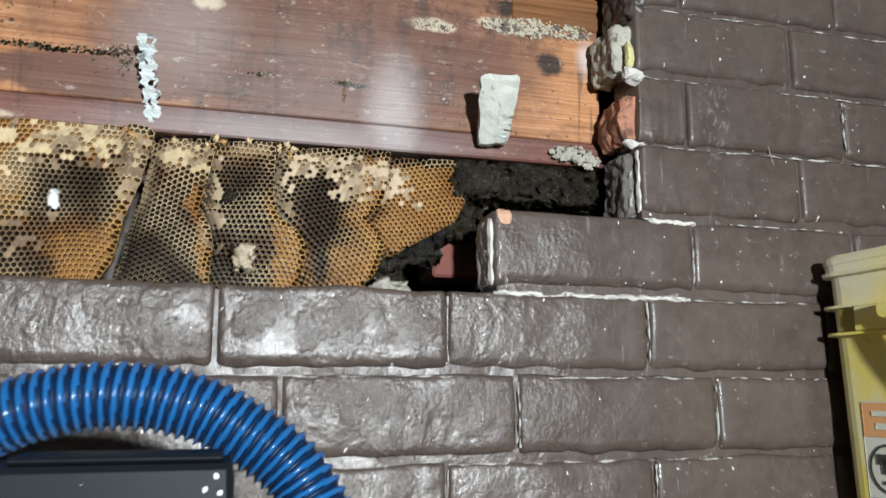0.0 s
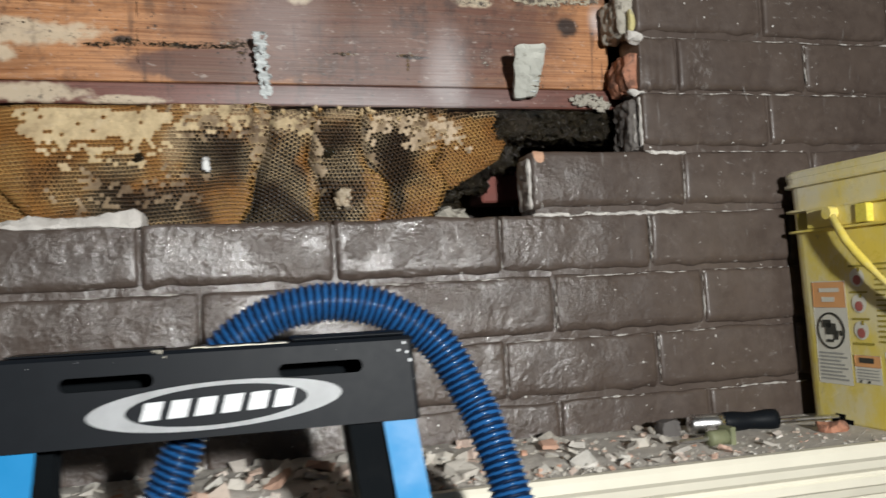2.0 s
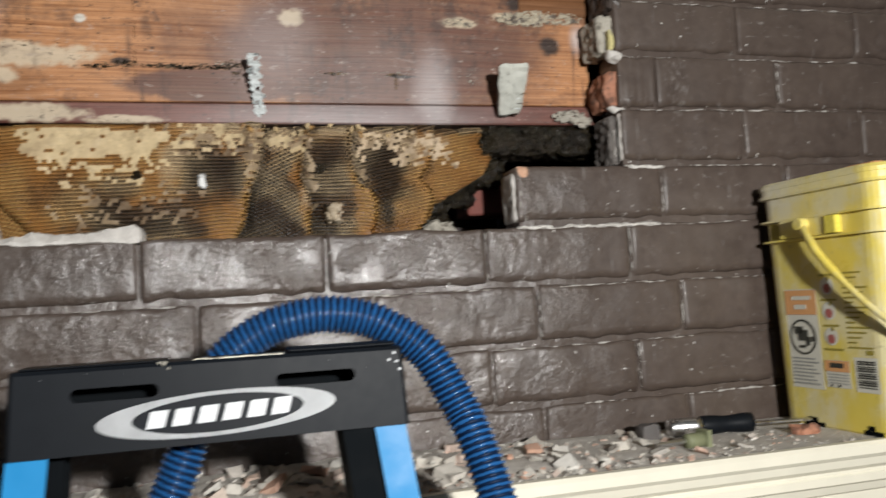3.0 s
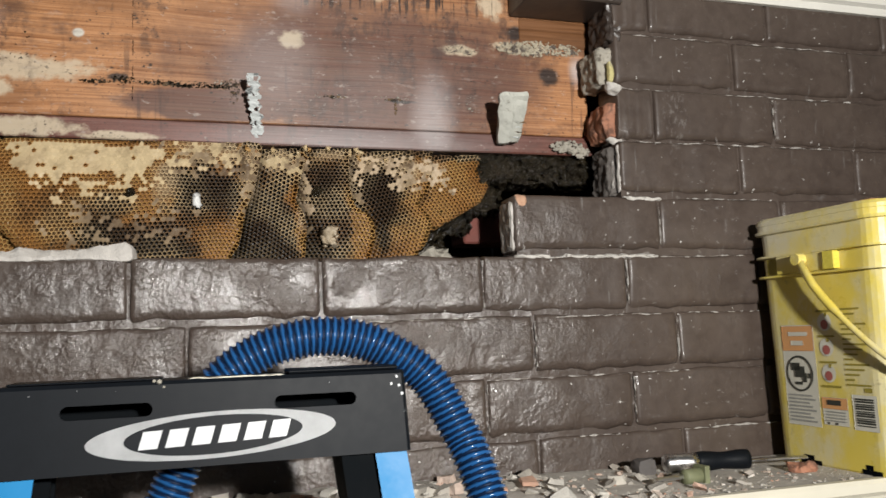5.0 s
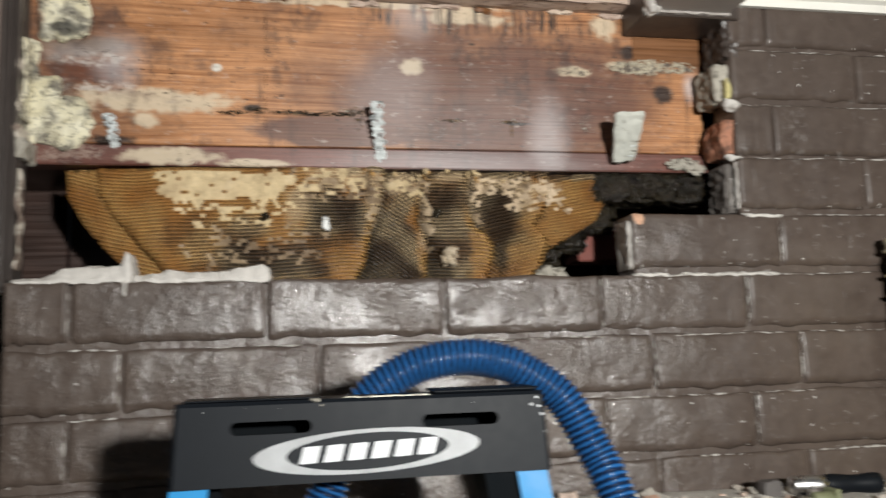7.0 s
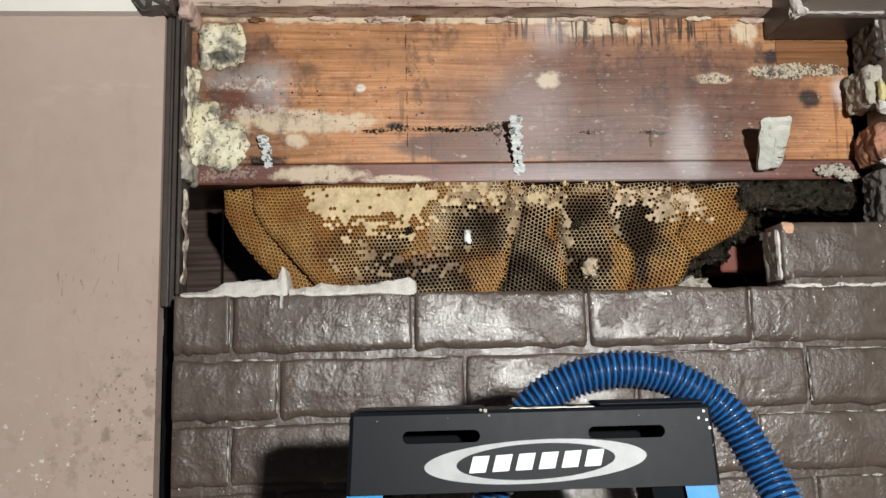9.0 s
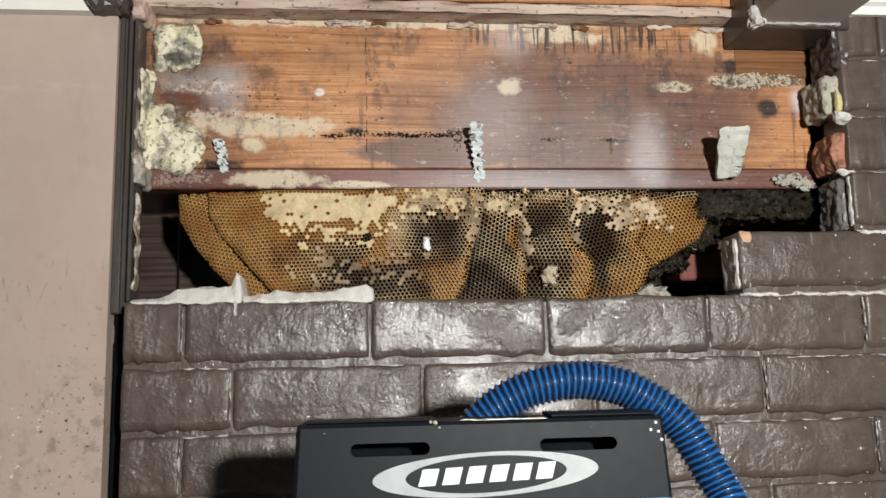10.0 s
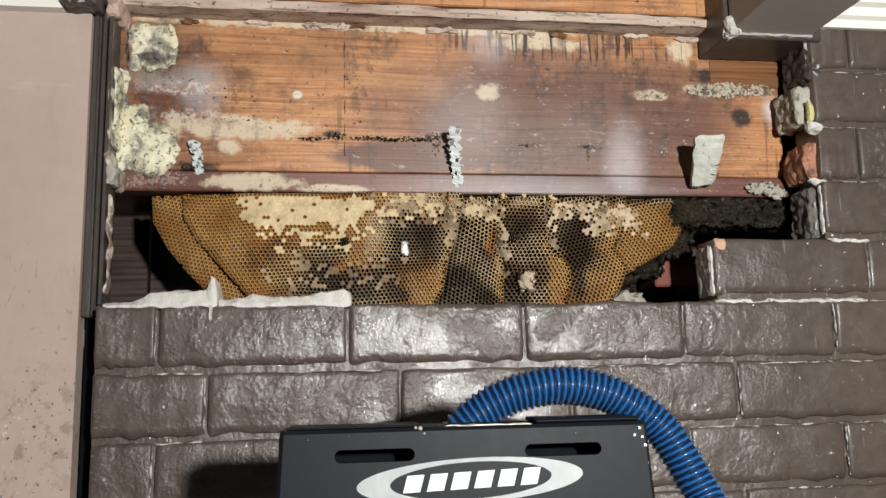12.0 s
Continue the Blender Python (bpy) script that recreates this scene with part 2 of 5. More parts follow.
    n.put("Base Color", col).put("Roughness", rough)
    n.bump(n.m("ADD", lines, n.m("MULTIPLY", fibre, 0.6)), 0.16, 0.0006)
    return n.mat


def wax(name, a, b, c, rough=0.42):
    n = Nodes(name, rough)
    n.put("Base Color", n.ramp(n.m("ADD", n.m("MULTIPLY", n.noise(22, 5.0), 0.6), n.m("MULTIPLY", n.noise(160, 3.0), 0.4)), (0.36, a), (0.5, b), (0.64, c)))
    n.bump(n.noise(500, 3.0), 0.25, 0.0006)
    return n.mat


def rubble_mat(name, cols, scale=60):
    n = Nodes(name, 0.9)
    info = n.tree.nodes.new("ShaderNodeObjectInfo").outputs["Random"]
    isl = n.tree.nodes.new("ShaderNodeNewGeometry").outputs["Random Per Island"]
    pick = n.m("FRACT", n.m("ADD", info, isl))
    stops = [((i + 0.5) / len(cols), c) for i, c in enumerate(cols)]
    col = n.ramp(pick, *stops)
    col = n.mix(n.m("MULTIPLY", n.remap(n.noise(scale, 6.0, 0.7), 0.45, 0.7), 0.35), col, (0.16, 0.14, 0.12))
    n.put("Base Color", col)
    n.bump(n.noise(scale * 4, 5.0, 0.7), 0.7, 0.002)
    return n.mat


def mould(name, base, spots, scale=70, lo=0.56, hi=0.62):
    n = Nodes(name, 0.75)
    col = n.ramp(n.noise(30, 5.0), (0.3, tuple(c * 0.75 for c in base)), (0.7, base))
    col = n.mix(n.m("MULTIPLY", n.remap(n.noise(scale, 4.0, 0.6), lo, hi), 0.9), col, spots)
    n.put("Base Color", col)
    n.bump(n.noise(180, 5.0, 0.7), 0.6, 0.002)
    return n.mat


def panel_mat():
    n = Nodes("pinkish_brown_paint", 0.45)
    col = n.ramp(n.m("ADD", n.m("MULTIPLY", n.noise(2.5, 3.0, 0.5, (1, 1, 0.6)), 0.7), n.m("MULTIPLY", n.noise(30, 5.0), 0.3)),
                 (0.3, (0.38, 0.29, 0.245)), (0.7, (0.465, 0.365, 0.31)))
    col = n.mix(n.m("MULTIPLY", n.remap(n.noise(9, 5.0, 0.7, (1.6, 1, 0.5), shift=(5, 0, 1)), 0.52, 0.70), 0.35), col, (0.33, 0.22, 0.175))
    dirt = n.m("MULTIPLY", n.remap(n.noise(42, 5.0, 0.7), 0.50, 0.62), n.m("MAXIMUM", n.spot(-0.575, 1.85, 0.050, 0.075, 0.7, 0.6, 10), n.m("MULTIPLY", n.spot(-0.66, 1.80, 0.07, 0.06, 0.7, 0.6, 10), 0.5)))
    col = n.mix(n.m("MULTIPLY", dirt, 0.55), col, (0.16, 0.13, 0.085))
    specks = n.m("MULTIPLY", n.remap(n.noise(150, 2.0, 0.5, shift=(3, 0, 3)), 0.66, 0.70), n.m("MAXIMUM", n.m("MAXIMUM", n.spot(-0.575, 1.85, 0.07, 0.11, 0.7, 0.6, 10), n.spot(-0.56, 1.75, 0.05, 0.08, 0.7, 0.6, 10)), 0.04))
    col = n.mix(n.m("MULTIPLY", specks, 0.85), col, (0.05, 0.042, 0.03))
    chips = n.m("MULTIPLY", n.remap(n.noise(120, 2.0, 0.5, shift=(8, 0, 6)), 0.69, 0.71), n.spot(-0.68, 1.80, 0.09, 0.12, 0.7, 0.6, 10))
    col = n.mix(n.m("MULTIPLY", chips, 0.8), col, (0.68, 0.64, 0.58))
    rub = n.m("MULTIPLY", n.remap(n.noise(14, 4.0, 0.6, (1, 1, 2.5), shift=(2, 0, 8)), 0.56, 0.66), n.remap(n.noise(3, 2.0, shift=(1, 0, 1)), 0.45, 0.6))
    col = n.mix(n.m("MULTIPLY", rub, 0.25), col, (0.56, 0.46, 0.40))
    scratch = n.m("MULTIPLY", n.remap(n.noise(40, 3.0, 0.5, (2.5, 1, 0.7), distort=2.0), 0.66, 0.69), n.spot(-0.60, 2.03, 0.07, 0.06, 0.6, 0.5, 12))
    col = n.mix(n.m("MULTIPLY", scratch, 0.6), col, (0.12, 0.09, 0.075))
    n.put("Base Color", col)
    n.bump(n.noise(120, 4.0), 0.12, 0.001)
    return n.mat


BRICK = brick_paint()
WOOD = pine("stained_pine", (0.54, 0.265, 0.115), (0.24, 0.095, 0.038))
RED_WOOD = pine("red_stained_pine", (0.19, 0.075, 0.055), (0.10, 0.04, 0.03))
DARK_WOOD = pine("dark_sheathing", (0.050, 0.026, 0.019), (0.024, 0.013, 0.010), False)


def weathered():
    """Pale board, greyed and pinkish, with dirt that follows the grain."""
    n = Nodes("weathered_board", 0.7)
    col = n.ramp(n.noise(12, 5.0, 0.6, (0.4, 1, 3)), (0.3, (0.30, 0.20, 0.16)), (0.5, (0.48, 0.37, 0.30)), (0.7, (0.55, 0.46, 0.35)))
    col = n.mix(n.m("MULTIPLY", n.remap(n.noise(60, 5.0, 0.7, (0.18, 1, 2.4), shift=(3, 0, 2)), 0.52, 0.64), 0.8), col, (0.12, 0.07, 0.05))
    col = n.mix(n.m("MULTIPLY", n.remap(n.noise(110, 4.0, 0.65, shift=(1, 0, 5)), 0.60, 0.66), 0.85), col, (0.05, 0.035, 0.028))
    n.put("Base Color", col)
    n.bump(n.noise(140, 5.0, 0.7, (0.3, 1, 2)), 0.5, 0.0015)
    return n.mat


GREY_WOOD = weathered()
RAW_WOOD = pine("raw_joist", (0.20, 0.085, 0.03), (0.10, 0.042, 0.016), False)
GOLD = wax("golden_wax", (0.26, 0.13, 0.04), (0.42, 0.24, 0.08), (0.54, 0.35, 0.14))
CAPPED = wax("capped_honey_wax", (0.42, 0.29, 0.13), (0.56, 0.42, 0.23), (0.64, 0.51, 0.32), 0.5)
MOTTLED = wax("mottled_capping", (0.16, 0.12, 0.08), (0.36, 0.29, 0.20), (0.52, 0.44, 0.33), 0.55)


def cell_wax():
    n = Nodes("honeycomb_wax", 0.4)
    n.put("Specular IOR Level", 0.14)
    own = n.node("ShaderNodeAttribute")
    own.attribute_name = "wax"
    col = n.mix(n.m("MULTIPLY", n.remap(n.noise(70, 5.0, 0.7), 0.45, 0.7), 0.35), own.outputs["Color"], (0.10, 0.06, 0.03))
    n.put("Base Color", col)
    n.put("Roughness", n.remap(n.noise(200, 3.0), 0.3, 0.7, 0.3, 0.55))
    n.bump(n.noise(600, 3.0), 0.25, 0.0005)
    return n.mat


WAX = cell_wax()
CRUST = plain("dark_propolis", (0.020, 0.015, 0.008), 0.22, vary=0.85, scale=120, relief=0.9, distance=0.004)


def foam_mat():
    """Cream foam with grey mould in clusters and black specks."""
    n = Nodes("mouldy_yellow_foam", 0.8)
    col = n.ramp(n.noise(35, 5.0), (0.3, (0.58, 0.52, 0.34)), (0.7, (0.78, 0.74, 0.58)))
    grey = n.m("MULTIPLY", n.remap(n.noise(60, 6.0, 0.75, shift=(2, 0, 3)), 0.42, 0.52), n.remap(n.noise(22, 3.0, shift=(1, 0, 6)), 0.45, 0.6))
    col = n.mix(n.m("MULTIPLY", grey, 0.85), col, (0.13, 0.115, 0.095))
    col = n.mix(n.m("MULTIPLY", n.spot(-0.455, 2.384, 0.020, 0.011, 0.8, 0.4, 60), 0.9), col, (0.055, 0.052, 0.045))
    col = n.mix(n.m("MULTIPLY", n.spot(-0.496, 2.395, 0.010, 0.018, 0.6, 0.3, 50), 0.9), col, (0.16, 0.075, 0.045))
    specks = n.remap(n.noise(150, 3.0, 0.6, shift=(7, 0, 7)), 0.57, 0.63)
    col = n.mix(n.m("MULTIPLY", specks, 0.85), col, (0.05, 0.042, 0.035))
    n.put("Base Color", col)
    n.bump(n.noise(160, 5.0, 0.7), 0.7, 0.003)
    return n.mat


FOAM = foam_mat()
MORTAR = plain("white_mortar", (0.58, 0.55, 0.51), 0.9, vary=0.2, scale=70, relief=0.7, distance=0.002)
GREY_MORTAR = mould("grey_mortar", (0.40, 0.37, 0.31), (0.10, 0.085, 0.065), 70, 0.52, 0.64)
RAW_BRICK = mould("broken_brick", (0.44, 0.20, 0.12), (0.15, 0.075, 0.05), 45, 0.46, 0.58)
OLD_BRICK = plain("dark_red_brick", (0.16, 0.05, 0.038), 0.8, scale=50, relief=0.5)
GALV = mould("galvanised_tie", (0.66, 0.69, 0.68), (0.16, 0.17, 0.17), 120, 0.54, 0.62)
TRIM_DARK = plain("dark_brown_trim_paint", (0.058, 0.047, 0.042), 0.35, scale=25)
PANEL = panel_mat()
WHITE_TRIM = plain("white_trim_paint", (0.74, 0.72, 0.66), 0.5, vary=0.06, scale=12)
CREAM = plain("cream_trim_paint", (0.70, 0.66, 0.54), 0.5, vary=0.1, scale=10)
BEAM_PAINT = plain("taupe_beam_paint", (0.33, 0.30, 0.275), 0.5, vary=0.1, scale=15)
BLACK = plain("black_plastic", (0.0055, 0.007, 0.0095), 0.5, gloss=0.14, wear=0.015, vary=0.12, scale=90, relief=0.08, distance=0.0005)
BLUE = plain("blue_fibreglass", (0.012, 0.185, 0.42), 0.5, gloss=0.25, vary=0.1, scale=20)
# near black for joints and seams, and for shade painted into recesses
INNER = plain("dark_joint_and_recess_shade", (0.004, 0.005, 0.006), 0.7, gloss=0.03)
DECAL = plain("worn_white_decal", (0.64, 0.65, 0.66), 0.5, vary=0.22, scale=50)
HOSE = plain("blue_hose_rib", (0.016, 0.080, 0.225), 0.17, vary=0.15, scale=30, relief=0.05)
# darker copy of the rib blue: shade between the ribs put into colour
HOSE_SHADE = plain("shaded_hose_valley", (0.004, 0.012, 0.036), 0.45, vary=0.2, scale=40, gloss=0.12)
CUFF = plain("white_plastic", (0.75, 0.75, 0.73), 0.4, vary=0.06)


def pail_plastic():
    """Yellow plastic under white dust and dark smudges, whiter high up towards the wall."""
    n = Nodes("dusty_yellow_plastic", 0.32)
    col = n.ramp(n.noise(6, 4.0), (0.3, (0.72, 0.57, 0.09)), (0.7, (0.82, 0.68, 0.14)))
    dust = n.m("MULTIPLY", n.remap(n.noise(9, 6.0, 0.7, (1, 1, 0.7), shift=(4, 0, 0)), 0.40, 0.62), 0.6)
    col = n.mix(dust, col, (0.72, 0.69, 0.55))
    grime = n.m("MULTIPLY", n.remap(n.noise(45, 6.0, 0.75), 0.57, 0.68), n.remap(n.noise(5, 3.0, shift=(0, 3, 1)), 0.42, 0.6))
    col = n.mix(n.m("MULTIPLY", grime, 0.5), col, (0.22, 0.17, 0.07))
    xyz = n.node("ShaderNodeSeparateXYZ", n.pos)
    pale_zone = n.m("MULTIPLY", n.m("MULTIPLY", n.remap(xyz.outputs[1], -0.15, -0.05), n.remap(xyz.outputs[2], 1.97, 2.02)), n.remap(n.noise(20, 5.0, 0.7, shift=(2, 2, 2)), 0.3, 0.6, 0.3, 0.8))
    col = n.mix(pale_zone, col, (0.72, 0.69, 0.60))
    n.put("Base Color", col)
    n.put("Roughness", n.remap(n.noise(14, 5.0), 0.35, 0.65, 0.24, 0.42))
    n.bump(n.noise(60, 4.0), 0.08, 0.001)
    return n.mat


YELLOW = pail_plastic()
LABEL_W = plain("label_white", (0.68, 0.66, 0.56), 0.5, vary=0.05)
LABEL_O = plain("label_orange", (0.72, 0.37, 0.15), 0.5, vary=0.05)
LABEL_K = plain("label_ink", (0.045, 0.045, 0.035), 0.6, vary=0.1)
LABEL_G = plain("label_grey_ink", (0.36, 0.36, 0.33), 0.6, vary=0.1)
LABEL_R = plain("label_red", (0.40, 0.12, 0.10), 0.5, vary=0.1)
LABEL_OLIVE = plain("label_olive_ink", (0.33, 0.27, 0.04), 0.6, vary=0.1)
CHROME = plain("worn_steel", (0.62, 0.61, 0.6), 0.3, 1.0, vary=0.1)
GREEN = plain("dusty_green_plastic", (0.17, 0.18, 0.10), 0.6)
DUST = plain("dusty_ledge", (0.50, 0.465, 0.415), 0.95, vary=0.25, scale=60, relief=0.8, distance=0.002)
RUBBLE = rubble_mat("brick_and_mortar_rubble", [(0.60, 0.57, 0.51), (0.50, 0.46, 0.40), (0.54, 0.30, 0.20), (0.68, 0.65, 0.59), (0.34, 0.31, 0.27), (0.58, 0.54, 0.47)])
GROUND = plain("concrete_ground", (0.20, 0.19, 0.18), 0.9, scale=8, relief=0.4)
BROWN_ALU = plain("brown_board_end", (0.05, 0.038, 0.032), 0.4)


# ---- mesh helpers ----
def link(name, bm, mats, parent=None, label="", smooth=False):
    me = bpy.data.meshes.new(name)
    bmesh.ops.recalc_face_normals(bm, faces=bm.faces)
    bm.to_mesh(me)
    bm.free()
    for m in mats if isinstance(mats, (list, tuple)) else [mats]:
        me.materials.append(m)
    if smooth:
        for p in me.polygons:
            p.use_smooth = True
    ob = new(name, me)
    if parent is not None:
        ob.parent = parent
    if label:
        ob["label"] = label
    return ob


def part(name, bm, material, parent, label="", smooth=False):
    return link(name, bm, material, parent, label, smooth)


def base(name, x=0.0, y=0.0, z=0.0, rz=0.0):
    ob = new(name)
    ob.matrix_world = pose(x, y, z, 0, 0, rz)
    return ob


def box(x0, x1, y0, y1, z0, z1, bevel=0.0, bm=None, segments=1):
    bm = bm or bmesh.new()
    own = bmesh.new()
    bmesh.ops.create_cube(own, size=1.0, matrix=Matrix.Translation(((x0 + x1) / 2, (y0 + y1) / 2, (z0 + z1) / 2)) @ Matrix.Diagonal((x1 - x0, y1 - y0, z1 - z0, 1)))
    if bevel:
        bmesh.ops.bevel(own, geom=own.edges[:], offset=bevel, segments=segments, affect="EDGES", profile=0.5)
    tmp = bpy.data.meshes.new("tmp")
    own.to_mesh(tmp)
    own.free()
    bm.from_mesh(tmp)
    bpy.data.meshes.remove(tmp)
    return bm


def rough_block(x0, x1, y0, y1, z0, z1, step=0.012, amount=0.004, freq=40.0, seed=0.0):
    """A block of broken stuff: a gridded box, its skin pushed about by noise."""
    bm = bmesh.new()
    dims = (x1 - x0, y1 - y0, z1 - z0)
    bmesh.ops.create_cube(bm, size=1.0)
    for axis in range(3):
        cuts = max(1, min(40, int(dims[axis] / step)))
        for i in range(1, cuts):
            co = Vector((0, 0, 0))
            co[axis] = -0.5 + i / cuts
            no = Vector((0, 0, 0))
            no[axis] = 1
            bmesh.ops.bisect_plane(bm, geom=bm.verts[:] + bm.edges[:] + bm.faces[:], plane_co=co, plane_no=no)
    for v in bm.verts:
        out = Vector([math.copysign(1, c) if abs(c) > 0.499 else 0 for c in v.co])
        p = Vector((x0 + (v.co.x + 0.5) * dims[0], y0 + (v.co.y + 0.5) * dims[1], z0 + (v.co.z + 0.5) * dims[2]))
        q = p * freq + Vector((seed, seed * 1.7, seed * 0.6))
        p += Vector((noise.noise(q), noise.noise(q + Vector((9, 3, 1))), noise.noise(q + Vector((4, 8, 2))))) * amount * 1.6
        p -= out * amount * 0.6 * max(0, len([c for c in out if c]) - 1)
        v.co = p
    return bm


def profile_x(points, x0, x1):
    """A moulding: the outline (y, z) carried along x."""
    bm = bmesh.new()
    ends = [[bm.verts.new((x, y, z)) for y, z in points] for x in (x0, x1)]
    n = len(points)
    for i in range(n):
        bm.faces.new((ends[0][i], ends[0][(i + 1) % n], ends[1][(i + 1) % n], ends[1][i]))
    bm.faces.new(ends[0])
    bm.faces.new(ends[1])
    return bm


def lerp_path(points, v):
    for (a, va), (b, vb) in zip(points, points[1:]):
        if v <= vb:
            return a + (b - a) * max(0.0, (v - va) / (vb - va))
    return points[-1][0]


def smooth_path(points, per):
    """A Catmull-Rom curve through the points."""
    p = [Vector(q) for q in points]
    p = [2 * p[0] - p[1]] + p + [2 * p[-1] - p[-2]]
    out = []
    for i in range(1, len(p) - 2):
        for k in range(per):
            t = k / per
            a, b, c, d = p[i - 1], p[i], p[i + 1], p[i + 2]
            out.append(0.5 * (2 * b + (c - a) * t + (2 * a - 5 * b + 4 * c - d) * t * t + (3 * b - a - 3 * c + d) * t ** 3))
    return out + [p[-2]]


def tube(path, radius, sides=12, bm=None, cap=True):
    bm = bm or bmesh.new()
    rings, up = [], Vector((0.13, 0.4, 0.9))
    for i, p in enumerate(path):
        d = (path[min(i + 1, len(path) - 1)] - path[max(i - 1, 0)]).normalized()
        u = d.cross(up).normalized()
        w = d.cross(u)
        r = radius(i) if callable(radius) else radius
        rings.append([bm.verts.new(p + (u * math.cos(2 * math.pi * k / sides) + w * math.sin(2 * math.pi * k / sides)) * r) for k in range(sides)])
    for a, b in zip(rings, rings[1:]):
        for k in range(sides):
            bm.faces.new((a[k], a[(k + 1) % sides], b[(k + 1) % sides], b[k]))
    if cap:
        bm.faces.new(rings[0])
        bm.faces.new(rings[-1])
    return bm


def structure(ob, label, category):
    return tagged(ob, label, category, kind="structure")


# ---- the setting ----
SILL, COURSE = 2.012, 0.089       # top of the brick course under the opening; height of a course
LEDGE = 1.692
bm = bmesh.new()
bmesh.ops.create_grid(bm, x_segments=1, y_segments=1, size=60)
structure(link("ground", bm, GROUND), "grey concrete ground below the wall, in the dark", "ground")

wall = structure(base("wall_brick"), "old brick wall under thick glossy brown paint, broken open", "brick wall")
part("mortar_bed", box(-0.500, 2.6, 0.0064, 0.07, LEDGE - 0.25, SILL - 0.006), BRICK, wall)
part("mortar_bed", box(0.366, 2.6, 0.0064, 0.066, SILL - 0.006, SILL + COURSE - 0.006), BRICK, wall)
part("mortar_bed", box(0.545, 2.6, 0.0064, 0.062, SILL + COURSE - 0.006, 2.62), BRICK, wall)

rim = structure(base("wall_timber"), "stained and mouldy pine rim board exposed behind the bricks", "rim board")
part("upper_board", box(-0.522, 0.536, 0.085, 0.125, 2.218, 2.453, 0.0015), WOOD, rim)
part("lower_board", box(-0.515, 0.545, 0.082, 0.125, 2.186, 2.2165, 0.002), RED_WOOD, rim, "reddish brown lower strip of the board")
for z0, z1 in ((2.240, 2.266), (2.272, 2.296), (2.306, 2.333), (2.336, 2.342), (2.347, 2.372), (2.378, 2.392), (2.396, 2.428), (2.433, 2.452)):
    part("butt_joint", rough_block(-0.1757, -0.1741, 0.0836, 0.09, z0, z1, 0.004, 0.0007, 120, z0), INNER, rim)
part("raw_end", box(0.418, 0.553, 0.0835, 0.12, 2.368, 2.414, 0.001), RAW_WOOD, rim, "bare darker strip of wood under the beam")

back = structure(base("wall_cavity"), "dark reddish brown sheathing planks at the back of the cavity", "sheathing")
xs = [-0.64, -0.499, -0.41, -0.31, -0.16, 0.0, 0.15, 0.30, 0.44, 0.62]
for a, b in zip(xs, xs[1:]):
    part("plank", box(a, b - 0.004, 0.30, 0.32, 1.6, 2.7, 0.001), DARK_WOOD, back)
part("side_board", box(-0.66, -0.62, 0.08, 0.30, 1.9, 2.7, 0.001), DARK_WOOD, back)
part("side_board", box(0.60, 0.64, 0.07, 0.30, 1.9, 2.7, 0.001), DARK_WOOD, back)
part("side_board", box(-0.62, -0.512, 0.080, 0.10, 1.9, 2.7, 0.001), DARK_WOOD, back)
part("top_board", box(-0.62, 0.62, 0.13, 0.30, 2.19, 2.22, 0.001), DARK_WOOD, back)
part("cavity_floor", box(-0.62, 0.62, 0.07, 0.30, 1.96, 1.985), GREY_MORTAR, back)

# boards above the rim board, where the ceiling has been taken down
board = structure(base("ceiling_board"), "weathered ceiling boards with torn edges over the opening", "ceiling board")
part("edge_board", rough_block(-0.50, 0.405, 0.045, 0.10, 2.452, 2.470, 0.02, 0.0022, 30, 2), GREY_WOOD, board)
for k in range(9):
    x0 = (-0.42, -0.33, -0.24, -0.17, -0.05, 0.06, 0.15, 0.27, 0.36)[k]
    part("torn_fibre", rough_block(x0, x0 + 0.03 + 0.02 * (k % 3), 0.078, 0.0865, 2.441 + 0.003 * (k % 2), 2.453, 0.006, 0.003, 90, k * 7), GREY_WOOD if k % 3 else RAW_WOOD, board)
part("dark_seam", rough_block(-0.20, 0.33, 0.0446, 0.0475, 2.4513, 2.4520, 0.01, 0.0007, 60, 3), INNER, board)
part("upper_edge_board", box(-0.52, 0.405, 0.050, 0.10, 2.4735, 2.56, 0.002), WOOD, board)
part("roof_board", box(-0.62, 0.62, -0.45, 0.2, 2.62, 2.64), DARK_WOOD, board)

# painted beam that comes out of the wall over the opening
beam = structure(base("beam"), "taupe painted box beam leaving the wall above the opening", "beam")
part("painted_length", box(0.408, 0.542, -0.45, -0.008, 2.421, 2.60, 0.003), BEAM_PAINT, beam)
part("bare_end", box(0.400, 0.56, -0.006, 0.082, 2.414, 2.60, 0.002), BROWN_ALU, beam, "dark unpainted end of the beam")
part("torn_paint", rough_block(0.400, 0.424, -0.022, 0.004, 2.414, 2.446, 0.006, 0.004, 90, 5), MORTAR, beam, "torn flake of white paint")
part("torn_paint", rough_block(0.42, 0.545, -0.012, -0.003, 2.4165, 2.4235, 0.006, 0.0016, 120, 7), BEAM_PAINT, beam)

# white soffit over the wall, in grooved boards
soffit = structure(base("ceiling"), "white painted soffit boards meeting the top of the wall", "soffit")
for i in range(5):
    part("soffit_board", box(0.55, 2.6, -0.045 * (i + 1) - 0.047, -0.045 * i - 0.051, 2.506, 2.522, 0.002), WHITE_TRIM, soffit)
part("crown_moulding", profile_x([(0.0, 2.437), (-0.008, 2.437), (-0.010, 2.449), (-0.018, 2.453), (-0.020, 2.466), (-0.030, 2.470), (-0.034, 2.486), (-0.048, 2.492), (-0.050, 2.522), (0.0, 2.522)], 0.56, 2.6), WHITE_TRIM, soffit)
